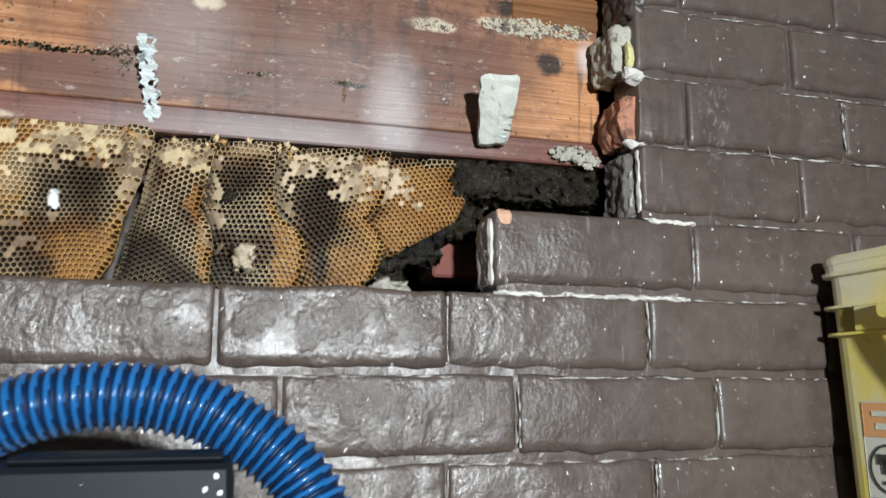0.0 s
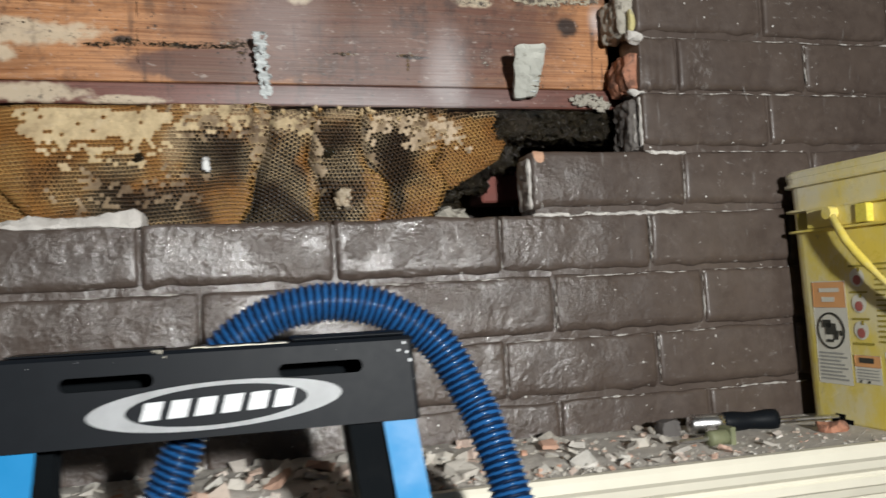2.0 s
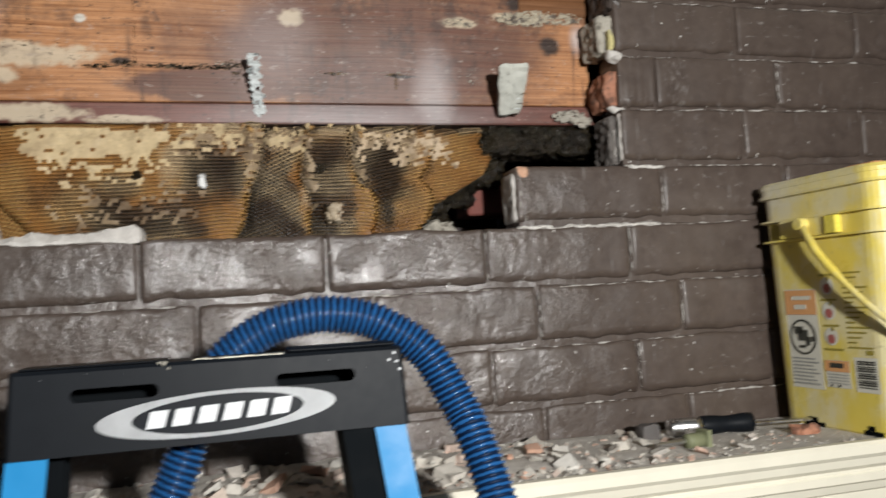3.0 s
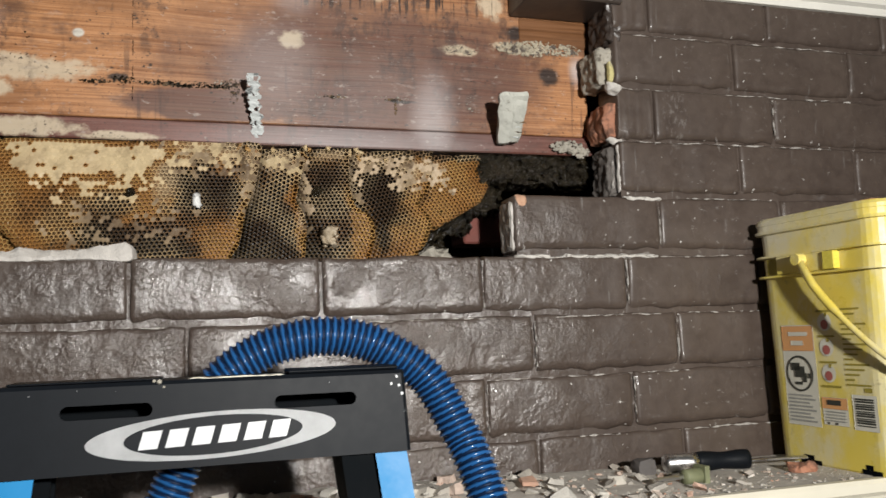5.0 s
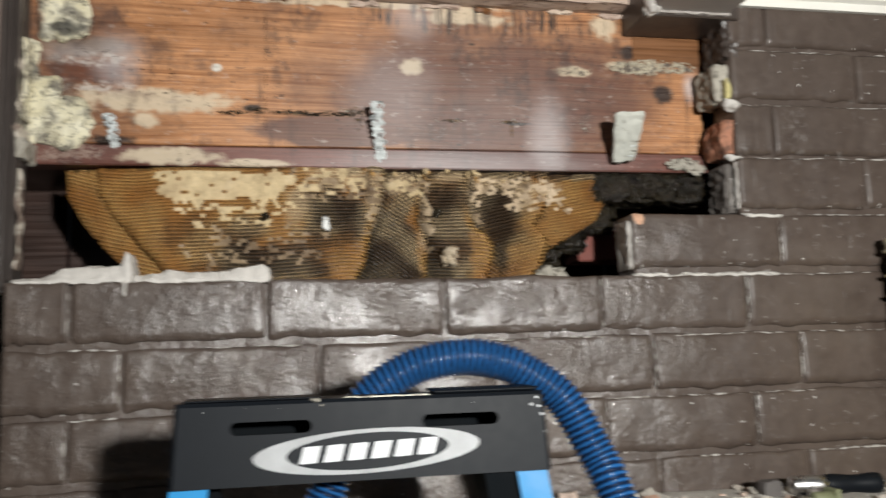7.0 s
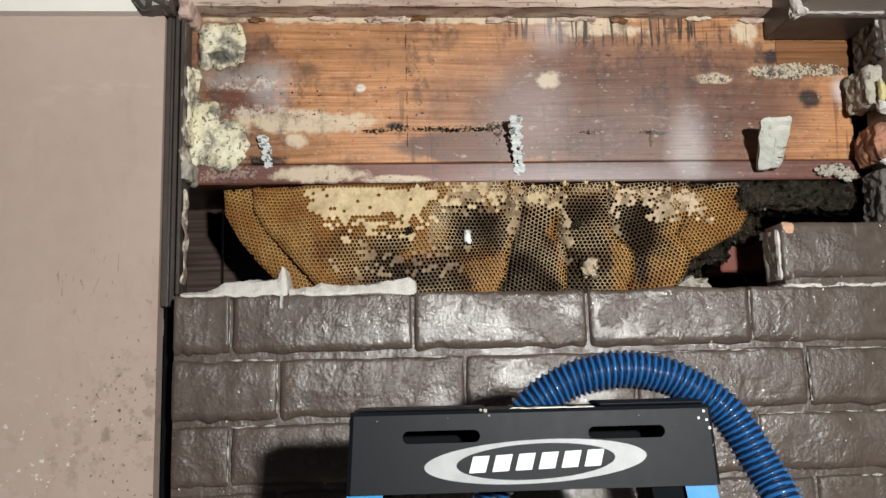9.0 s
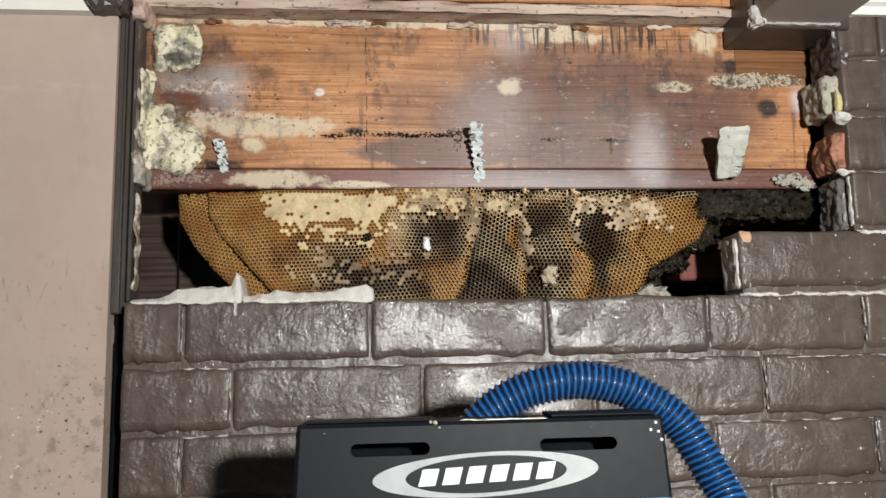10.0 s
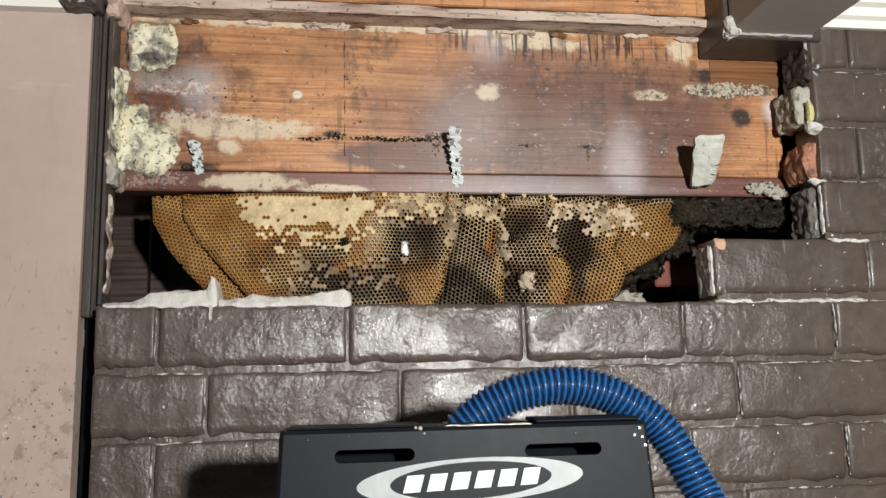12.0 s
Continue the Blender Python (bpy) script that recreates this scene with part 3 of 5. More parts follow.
part("soffit_board", box(-1.6, -0.545, -0.2, 0.03, 2.452, 2.47, 0.002), WHITE_TRIM, soffit)
part("crown_strip", profile_x([(0.03, 2.428), (0.01, 2.428), (0.0, 2.452), (0.03, 2.452)], -1.6, -0.565), WHITE_TRIM, soffit)
part("torn_end", rough_block(-0.566, -0.515, -0.01, 0.04, 2.428, 2.455, 0.008, 0.004, 70, 3), TRIM_DARK, soffit)

# flat painted panel beside the brickwork, with its casing
door = structure(base("panel"), "smooth pinkish brown painted panel with mould specks and scratches", "panel")
part("panel_sheet", box(-0.785, -0.5305, 0.028, 0.06, 0.0, 2.43, 0.002), PANEL, door)
casing = structure(base("trim"), "dark brown ridged casing strip between panel and bricks", "casing")
part("flat_strip", box(-0.530, -0.502, 0.045, 0.075, SILL - 0.012, 2.435, 0.001), TRIM_DARK, casing)
part("bead", box(-0.5298, -0.523, 0.036, 0.045, SILL - 0.012, 2.435, 0.002), TRIM_DARK, casing)
part("bead", box(-0.517, -0.511, 0.034, 0.045, SILL - 0.012, 2.435, 0.002), TRIM_DARK, casing)
# solid near-black strip in place of the shade in an open gap
part("open_gap", box(-0.530, -0.502, 0.062, 0.075, 0.0, SILL - 0.0125), INNER, casing, "dark strip standing in for a gap's shade below the casing")
part("bead", box(-0.507, -0.502, 0.030, 0.045, SILL + 0.004, 2.44, 0.001), TRIM_DARK, casing)
outer = structure(base("wall_far"), "pale weathered siding past the panel", "siding")
for i in range(24):
    part("siding_board", box(-1.6, -0.79, 0.05, 0.07, i * 0.102, i * 0.102 + 0.099, 0.002), WHITE_TRIM, outer)

# ledge with its cornice, on which the rubble and the pail stand
ledge = structure(base("ledge"), "cream painted cornice ledge covered with rubble dust", "ledge")
part("ledge_top", box(-0.53, 2.6, -0.215, 0.006, LEDGE - 0.03, LEDGE), DUST, ledge, "dusty top of the ledge")
part("cornice", profile_x([(-0.2155, 1.694), (-0.226, 1.694), (-0.230, 1.689), (-0.230, 1.678), (-0.224, 1.672), (-0.221, 1.662), (-0.214, 1.656),
                           (-0.214, 1.652), (-0.2165, 1.650), (-0.2165, 1.640), (-0.210, 1.636), (-0.206, 1.626), (-0.199, 1.622), (-0.199, 1.56), (-0.16, 1.56), (-0.16, 1.66), (-0.2155, 1.661)], -0.53, 2.6), CREAM, ledge)
part("fascia", box(-0.53, 2.6, -0.190, -0.155, 0.9, 1.5595), CREAM, ledge)

# ---- honeycomb ----
TOP, DEEP = 2.183, 0.178
EDGES = [
    [(-0.459, 0), (-0.456, 0.22), (-0.434, 0.44), (-0.407, 0.63), (-0.386, 0.75), (-0.33, 1.1)],
    [(-0.412, 0), (-0.409, 0.2), (-0.39, 0.38), (-0.36, 0.57), (-0.336, 0.72), (-0.312, 0.87), (-0.285, 1.1)],
    [(0.002, 0), (0.0, 0.1), (-0.009, 0.35), (-0.023, 0.57), (-0.027, 0.7), (-0.032, 0.83), (-0.046, 0.95), (-0.06, 1.1)],
    [(0.068, 0), (0.057, 0.29), (0.050, 0.44), (0.062, 0.55), (0.067, 0.65), (0.064, 0.9), (0.06, 1.1)],
    [(0.130, 0), (0.128, 0.36), (0.136, 0.5), (0.155, 0.57), (0.164, 0.64), (0.166, 0.75), (0.157, 0.95), (0.15, 1.1)],
    [(0.262, 0), (0.252, 0.35), (0.234, 0.47), (0.248, 0.56), (0.256, 0.64), (0.247, 0.8), (0.225, 0.95), (0.21, 1.1)],
    [(0.359, 0), (0.361, 0.26), (0.346, 0.42), (0.303, 0.56), (0.262, 0.69), (0.225, 0.95), (0.2, 1.1)],
]
LEAN = [math.radians(a) for a in (-14, 1, 20, -5, 12, 6)]
FACES = [(0.108, 0.103), (0.090, 0.062), (0.116, 0.076), (0.112, 0.060), (0.112, 0.064), (0.122, 0.100)]


def fold_edges(z):
    return [lerp_path(p, min(1.1, max(0.0, (TOP - z) / DEEP))) for p in EDGES]


def comb_at(x, z):
    """Which fold of the comb (x, z) belongs to, and how far back its face lies; None off the comb."""
    e = fold_edges(z)
    if x < e[0] or x > max(e[5], e[6]):
        return None
    i = max(k for k in range(6) if x >= e[k])
    return i, face_at(i, x, z)


def face_at(i, x, z):
    """How far back the face of fold i lies at (x, z)."""
    v = min(1.1, max(0.0, (TOP - z) / DEEP))
    e = fold_edges(z)
    f = (x - e[i]) / max(0.02, e[i + 1] - e[i])
    y = FACES[i][0] + (FACES[i][1] - FACES[i][0]) * f
    if i > 1:
        y = 0.084 + (y - 0.084) * (0.45 + 0.55 * min(1.0, v / 0.5))
    y += (0.017 if i else 0.0) * max(0.0, 1 - (e[i + 1] - x) / 0.024) ** 2 * min(1.0, 0.3 + v) + 0.007 * max(0.0, 1 - (x - e[i]) / 0.016) ** 2
    if i == 1:
        y -= 0.016 * math.exp(-((x + 0.06) / 0.05) ** 2) * min(1, v * 1.3) + 0.004 * math.sin(x * 38 + v * 2)
    if i > 1:
        y += 0.022 * math.exp(-max(0.0, x - e[i]) / 0.007) * min(1.0, v * 2.2)
    torn = max(0.0, 1 - v / 0.6) * min(1.0, max(0.0, (x + 0.14) / 0.04)) * min(1.0, max(0.0, (0.31 - x) / 0.03))
    y += torn * (0.0045 * noise.noise(Vector((x * 75, 2.0, z * 75))) - 0.011 * max(math.exp(-((x - c) / 0.007) ** 2) for c in (-0.02, 0.062, 0.140, 0.225)))
    y += 0.005 * noise.noise(Vector((x * 16, 3.0, z * 16))) + 0.0025 * noise.noise(Vector((x * 55, 7.0, z * 55)))
    return y - 0.014 * math.sin(min(1, v) * math.pi) * (0.7 if i in (1, 3, 4) else 0.4)


def blot(x, z, cx, cz, rx, rz, ragged=0.6, freq=45):
    d = (abs((x - cx) / rx) ** 3 + abs((z - cz) / rz) ** 3) ** (1 / 3)
    return d + ragged * noise.noise(Vector((x * freq, 1.3, z * freq))) < 1


def soft(x, z, cx, cz, rx, rz):
    d = math.hypot((x - cx) / rx, (z - cz) / rz) + 0.45 * noise.noise(Vector((x * 38, 1.3, z * 38))) + 0.25 * noise.noise(Vector((x * 110, 6.0, z * 110)))
    return max(0.0, min(1.0, (1.35 - d) / 0.7))


def step(a, b, x):
    f = max(0.0, min(1.0, (x - a) / (b - a)))
    return f * f * (3 - 2 * f)


def cell_look(i, x, z):
    """How dark the wax of a cell is with age (0 to 1), and its capping: 0 open, 1 pale, 2 mottled."""
    n = noise.noise(Vector((x * 60, 5.0, z * 60)))
    fine = 0.7 * noise.noise(Vector((x * 75, 2.0, z * 150))) + 0.5 * noise.noise(Vector((x * 260, 4.0, z * 260)))
    v = (TOP - z) / DEEP
    e = [lerp_path(p, min(1.1, max(0.0, v))) for p in EDGES]
    f = (x - e[i]) / max(0.02, e[i + 1] - e[i])
    if i == 0:
        return 0.05, 0
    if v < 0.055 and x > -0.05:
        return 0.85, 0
    if i == 1:
        dark = max(soft(x, z, -0.078, 2.108, 0.056, 0.046), soft(x, z, -0.165, 2.040, 0.095, 0.030), 0.7 * soft(x, z, -0.20, 2.09, 0.03, 0.02), 0.6 * soft(x, z, -0.03, 2.13, 0.02, 0.04))
        dark *= 1 - step(0.55, 0.8, v) * step(-0.10, -0.07, x) * 0.8
        dark = max(dark, 0.35 * soft(x, z, -0.27, 2.085, 0.05, 0.03))
    elif i == 2:
        dark = (0.65 + 0.35 * step(0.2, 0.5, v)) * (1 - 0.8 * step(0.72, 0.9, f + 0.2 * n))
    elif i == 3:
        dark = max(1 - step(0.122, 0.136, x + 0.01 * n), 0.75 * (1 - step(0.35, 0.5, v))) * (0.35 + 0.65 * step(0.05, 0.2, v))
    elif i == 4:
        dark = (1 - step(0.35, 0.75, v + 0.15 * n)) * (1 - step(0.55, 0.85, f)) + 0.25 * (1 - f)
    else:
        dark = 0.4 * (1 - step(0.0, 0.25, f))
    if i in (1, 2, 3, 4):
        dark *= 1 - 0.9 * (1 - step(0.005, 0.020, e[i + 1] - x + 0.004 * n)) * step(0.25, 0.45, v)
    dark = max(0.0, min(1.0, dark + 0.32 * fine * (0.4 + dark)))
    if i == 1:
        if blot(x, z, -0.232, 2.156, 0.098, 0.021, 0.4, 60) and fine > -0.42 or blot(x, z, -0.225, 2.120, 0.080, 0.020, 0.8, 60) and fine > 0.08:
            return dark * 0.2, 1
        if blot(x, z, -0.185, 2.065, 0.075, 0.022, 0.9, 70) and fine > 0.06:
            return 0.5 + 0.5 * n, 2
        if x > -0.125 - 0.03 * n and v < 0.28 + 0.12 * n and fine > -0.02:
            return 0.2 + 0.3 * max(0, n), 1 if n < 0.05 else 2
        if blot(x, z, -0.02, 2.12, 0.012, 0.035, 0.6, 70) and fine > -0.1:
            return 0.3, 2
    for cx, cz, rx, rz in ((0.035, 2.166, 0.032, 0.018), (0.165, 2.164, 0.034, 0.016), (0.222, 2.150, 0.022, 0.028), (0.268, 2.152, 0.028, 0.026), (0.068, 2.115, 0.008, 0.05), (0.145, 2.13, 0.007, 0.045)):
        if blot(x, z, cx, cz, rx, rz, 0.9, 70) and fine > -0.08:
            return 0.15 + 0.3 * max(0, n), 1 if n < 0.1 else 2
    return dark, 0


def brood_and_crevice_dark(x, z):
    """Where the oldest brood comb is almost black, with crevice shade painted beside fold edges."""
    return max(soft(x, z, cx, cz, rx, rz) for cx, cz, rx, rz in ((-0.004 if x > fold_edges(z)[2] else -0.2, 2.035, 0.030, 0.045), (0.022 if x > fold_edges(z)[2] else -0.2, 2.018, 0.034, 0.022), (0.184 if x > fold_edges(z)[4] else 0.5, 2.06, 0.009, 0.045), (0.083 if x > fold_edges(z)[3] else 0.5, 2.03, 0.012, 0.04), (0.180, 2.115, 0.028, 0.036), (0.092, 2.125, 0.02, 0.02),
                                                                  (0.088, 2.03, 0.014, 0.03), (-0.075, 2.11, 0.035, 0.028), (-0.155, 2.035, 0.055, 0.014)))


def paleness(x, z):
    """Where cappings have been torn away and left pale, shallow cells."""
    return max(soft(x, z, cx, cz, rx, rz) for cx, cz, rx, rz in ((-0.062, 2.170, 0.060, 0.018), (-0.014, 2.140, 0.014, 0.040), (0.032, 2.166, 0.030, 0.016), (0.060, 2.105, 0.008, 0.042), (0.100, 2.174, 0.026, 0.007),
                                                                  (0.165, 2.166, 0.032, 0.012), (0.218, 2.150, 0.018, 0.026), (0.262, 2.156, 0.024, 0.020), (0.134, 2.135, 0.007, 0.040), (-0.130, 2.120, 0.02, 0.03)))


def blend(a, b, f):
    return tuple(p + (q - p) * f for p, q in zip(a, b))


def comb_mesh():
    """Six-sided cells, side by side, each with a rim, walls and a floor or a capping."""
    pitch = 0.0059
    r = pitch / math.sqrt(3)
    verts, faces, tint, shared = [], [], [], {}

    def add(x, y, z, colour):
        verts.append((x, y, z))
        tint.append(colour)

    def place(i, p, q):
        """From the lattice of fold i to the wall: each fold's rows lean and wander in their own way."""
        cx = (EDGES[i][2][0] + EDGES[i + 1][2][0]) / 2
        c, s = math.cos(LEAN[i]), math.sin(LEAN[i])
        x, z = cx + p * c - q * s, 2.09 + p * s + q * c
        w = Vector((x * 13, i * 3.0, z * 13))
        return x + 0.0055 * noise.noise(w), z + 0.0055 * noise.noise(w + Vector((5, 1, 9)))

    def corner(i, p, q, colour):
        key = (i, round(p / r * 4), round(q / r * 4))
        if key not in shared:
            x, z = place(i, p, q)
            if z > TOP - 0.5 * pitch:
                z = TOP
            e = fold_edges(z)
            if i and x > e[i + 1] - 0.6 * pitch:
                x = e[i + 1]
            elif i < 2 and x < e[i] + 0.6 * pitch:
                x = e[i]
            shared[key] = len(verts)
            add(x, face_at(i, x, z), z, colour)
        return shared[key]

    half = r * 1.5
    for i in range(6):
        for row in range(-50, 51):
            for column in range(-62, 63):
                p, q = (column + (0.5 if row % 2 else 0)) * pitch, row * half
                x, z = place(i, p, q)
                if z > TOP - 0.001 or z < 1.99:
                    continue
                e = fold_edges(z)
                if e[i + 1] - e[i] < 0.003 or not e[i] - (0.007 if i > 1 else 0) < x < e[i + 1] + (0.03 if i == 0 else 0):
                    continue
                dark, lid_kind = cell_look(i, x, z)
                soot = 0.0 if lid_kind else brood_and_crevice_dark(x, z)
                dark = max(dark, 0.9 * soot)
                slow = noise.noise(Vector((x * 25, 9.0, z * 25)))
                quick = noise.noise(Vector((x * 420, 3.0, z * 420)))
                rim = blend(blend((0.43, 0.255, 0.085), (0.33, 0.155, 0.042), min(1, max(0, slow + 0.25) * 1.6)), blend((0.47, 0.36, 0.22), (0.17, 0.11, 0.065), step(-0.25, 0.35, slow)), dark)
                rim = tuple(c * (1 + 0.35 * quick) for c in rim)
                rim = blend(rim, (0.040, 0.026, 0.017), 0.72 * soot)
                # floors are tinted darker than rims: the cell's inner shade, painted in
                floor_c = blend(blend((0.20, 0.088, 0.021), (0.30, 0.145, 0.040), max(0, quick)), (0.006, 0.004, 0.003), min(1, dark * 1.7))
                pale = paleness(x, z) * (1 - 0.7 * soot)
                rim, floor_c = blend(rim, (0.56, 0.43, 0.26), 0.85 * pale), blend(floor_c, (0.24, 0.16, 0.08), 0.7 * pale)
                if lid_kind:
                    rim = blend((0.58, 0.455, 0.27) if i < 3 else (0.54, 0.42, 0.29), (0.43, 0.32, 0.19), max(0, slow)) if lid_kind == 1 else blend((0.36, 0.27, 0.17), (0.12, 0.08, 0.05), max(0, min(1, 0.45 + 1.4 * slow + 0.9 * quick)))
                    rim = tuple(c * (1 + 0.15 * quick) for c in blend(rim, (0.26, 0.19, 0.12), dark * 0.6))
                ang = [math.radians(30 + 60 * k) for k in range(6)]
                ring = [corner(i, p + r * math.cos(a), q + r * math.sin(a), rim) for a in ang]
                cx, cz = sum(verts[k][0] for k in ring) / 6, sum(verts[k][2] for k in ring) / 6
                flat = sum(verts[k][1] for k in ring) / 6
                room = fold_edges(z)[i + 1] - x
                if lid_kind:
                    bulge = 0.0002 + 0.0005 * quick
                    lid = len(verts)
                    for k, a in zip(ring, ang):
                        add(cx + 0.7 * (verts[k][0] - cx), verts[k][1] * 0.7 + flat * 0.3 - bulge, cz + 0.7 * (verts[k][2] - cz), rim)
                    faces += [(ring[k], ring[(k + 1) % 6], lid + (k + 1) % 6, lid + k) for k in range(6)]
                    faces.append(tuple(lid + k for k in range(6)))
                else:
                    depth = (0.006 + 0.006 * min(1, dark * 1.5)) * (1 - 0.6 * pale) + 0.002 * quick + (0.012 if room < 0.007 and 0 < i < 5 else 0)
                    s0 = 0.78 + 0.03 * dark
                    s1 = s0 - 0.06
                    lip, low = len(verts), len(verts) + 6
                    for k, a in zip(ring, ang):
                        add(cx + s0 * (verts[k][0] - cx), verts[k][1] * s0 + flat * (1 - s0) - 0.0004, cz + s0 * (verts[k][2] - cz), rim)
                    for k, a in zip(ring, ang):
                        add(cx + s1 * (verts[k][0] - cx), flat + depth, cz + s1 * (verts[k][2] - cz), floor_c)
                    for k in range(6):
                        j = (k + 1) % 6
                        faces.append((ring[k], ring[j], lip + j, lip + k))
                        faces.append((lip + k, lip + j, low + j, low + k))
                    faces.append(tuple(low + k for k in range(6)))
    me = bpy.data.meshes.new("comb_sheet")
    me.from_pydata(verts, [], faces)
    me.materials.append(WAX)
    store = me.color_attributes.new("wax", "FLOAT_COLOR", "POINT")
    store.data.foreach_set("color", [c for t in tint for c in (*t, 1.0)])
    me.update()
    return me


comb = tagged(base("honeycomb", -0.05, 0.085, 2.01), "golden wild honeycomb with dark brood cells and pale capped honey", "honeycomb")
sheet = new("comb_sheet", comb_mesh())
sheet.parent, sheet.matrix_parent_inverse = comb, comb.matrix_world.inverted()


def on_comb(name, x, z, bm, mat, label, proud=0.0):
    ob = part(name, bm, mat, comb, label, True)
    ob.matrix_parent_inverse = comb.matrix_world.inverted()
    got = comb_at(x, z)
    ob.location = (x, (got[1] if got else 0.08) - proud, z)
    return ob


on_comb("wax_lump", 0.100, 2.050, rough_block(-0.013, 0.013, -0.003, 0.006, -0.016, 0.016, 0.004, 0.0055, 110, 1), MOTTLED, "grey torn lump of old wax", 0.004)
on_comb("wax_scrap", -0.088, 2.096, rough_block(-0.006, 0.006, -0.004, 0.004, -0.010, 0.010, 0.004, 0.003, 120, 4), CUFF, "scrap of white wax", 0.003)
on_comb("queen_cup", -0.175, 2.108, rough_block(-0.0055, 0.0055, -0.004, 0.006, -0.0055, 0.0055, 0.002, 0.0025, 130, 9), CRUST, "dark shiny cup in the comb", 0.003)
on_comb("queen_cup", 0.083, 2.118, rough_block(-0.009, 0.009, -0.004, 0.006, -0.008, 0.008, 0.004, 0.003, 90, 12), CRUST, "dark cup in the comb", 0.001)
for i in range(12):
    x = (-0.02, 0.055, 0.065, 0.072, 0.135, 0.142, 0.147, 0.10, 0.02, -0.03, 0.19, 0.15)[i]
    on_comb("wax_tuft", x, 2.186 - 0.02 * random.random() ** 2, rough_block(-0.0035, 0.0035, -0.001, 0.003, -0.006, 0.004, 0.002, 0.0028, 260, i), CAPPED if i % 3 else GOLD, "", 0.001)

crust = tagged(base("old_comb", 0.40, 0.10, 2.15), "black crusty mass of old comb and propolis in the cavity", "old comb")
for k, (x0, x1, y0, y1, z0, z1) in enumerate(((0.34, 0.545, 0.090, 0.15, 2.140, 2.186), (0.315, 0.385, 0.118, 0.15, 2.095, 2.145), (0.27, 0.335, 0.118, 0.15, 2.062, 2.11), (0.225, 0.29, 0.118, 0.15, 2.03, 2.075))):
    ob = part("crust", rough_block(x0, x1, y0, y1, z0, z1, 0.004, 0.0075, 170, k), CRUST, crust, smooth=True)
    ob.matrix_parent_inverse = crust.matrix_world.inverted()

tagged(link("inner_brick", box(0.332, 0.47, 0.150, 0.22, 2.048, 2.100, 0.003), OLD_BRICK), "dark red brick behind the wall, seen in the gap", "brick")
tagged(link("mortar_lump", rough_block(0.248, 0.292, 0.095, 0.135, 1.985, 2.036, 0.006, 0.006, 60, 3), GREY_MORTAR), "pale mortar lump lying in the cavity", "mortar")

# ---- what clings to the rim board ----
def ragged(bm, amount=0.5, freq=55.0):
    """Thins a lump towards its ends and frays its outline."""
    xs, zs = [v.co.x for v in bm.verts], [v.co.z for v in bm.verts]
    cx, cz, hx, hz = (min(xs) + max(xs)) / 2, (min(zs) + max(zs)) / 2, (max(xs) - min(xs)) / 2, (max(zs) - min(zs)) / 2
    for v in bm.verts:
        f, g = (v.co.x - cx) / hx, (v.co.z - cz) / hz
        n = noise.noise(Vector((v.co.x * freq, cz * 9, (1 if g > 0 else 7) + v.co.z * freq * 0.4)))
        v.co.z = cz + (v.co.z - cz) * max(0.12, 1 - amount * f ** 6 + 0.6 * amount * n)
        v.co.x = cx + (v.co.x - cx) * (1 - 0.3 * amount * g * g + 0.3 * amount * noise.noise(Vector((v.co.z * freq, 3.0, f * 2))))
        v.co.y += 0.004 * amount * (f * f + g * g) * (1 if v.co.y < 0.083 else 0)
    return bm


foam = tagged(base("foam_upper", -0.46, 0.085, 2.40), "yellow expanding foam with black mould on the board", "foam")
for k, (x0, x1, z0, z1) in enumerate(((-0.497, -0.425, 2.368, 2.440), (-0.512, -0.49, 2.30, 2.37))):
    ob = part("foam_blob", ragged(rough_block(x0, x1, 0.076, 0.09, z0, z1, 0.004, 0.0045, 75, k), 0.35), FOAM, foam, smooth=True)
    ob.matrix_parent_inverse = foam.matrix_world.inverted()
foam = tagged(base("foam_lower", -0.47, 0.085, 2.25), "larger yellow foam lump spotted with mould at the board's end", "foam")
for k, (x0, x1, z0, z1) in enumerate(((-0.511, -0.418, 2.210, 2.285), (-0.515, -0.46, 2.27, 2.315))):
    ob = part("foam_blob", ragged(rough_block(x0, x1, 0.075, 0.09, z0, z1, 0.004, 0.0045, 70, k + 5), 0.35), FOAM, foam, smooth=True)
    ob.matrix_parent_inverse = foam.matrix_world.inverted()


def crumbs(spots, count, small, large, y=0.0845, seed=1, bm=None):
    """Many small angular crumbs stuck to the board inside the ellipses (x, z, half width, half height)."""
    r = random.Random(seed)
    bm = bm or bmesh.new()
    for k in range(count):
        cx, cz, rx, rz = r.choice(spots)
        a, d = r.uniform(0, 2 * math.pi), math.sqrt(r.random())
        size = small + (large - small) * r.random() ** 2 * (1.15 - d)
        m = Matrix.Translation((cx + rx * d * math.cos(a), y - 0.25 * size * r.random(), cz + rz * d * math.sin(a))) @ pose(0, 0, 0, r.uniform(0, 360), r.uniform(0, 360), 0).to_3x3().to_4x4()
        for v in bmesh.ops.create_icosphere(bm, subdivisions=1, radius=size, matrix=m)["verts"]:
            v.co += Vector((r.uniform(-1, 1), 0.6 * r.uniform(-1, 1), r.uniform(-1, 1))) * size * 0.35
            v.co.y = y + (v.co.y - y) * 0.7
    return bm


PINK_PLASTER = mould("pinkish_plaster", (0.30, 0.21, 0.17), (0.12, 0.08, 0.07), 70)
tagged(link("plaster_crust", crumbs([(-0.455, 2.204, 0.035, 0.013), (-0.425, 2.204, 0.03, 0.014), (-0.47, 2.20, 0.02, 0.012)], 300, 0.0012, 0.0048, 0.083, 8), PINK_PLASTER), "crumbly pinkish plaster crust along the board's foot", "plaster")
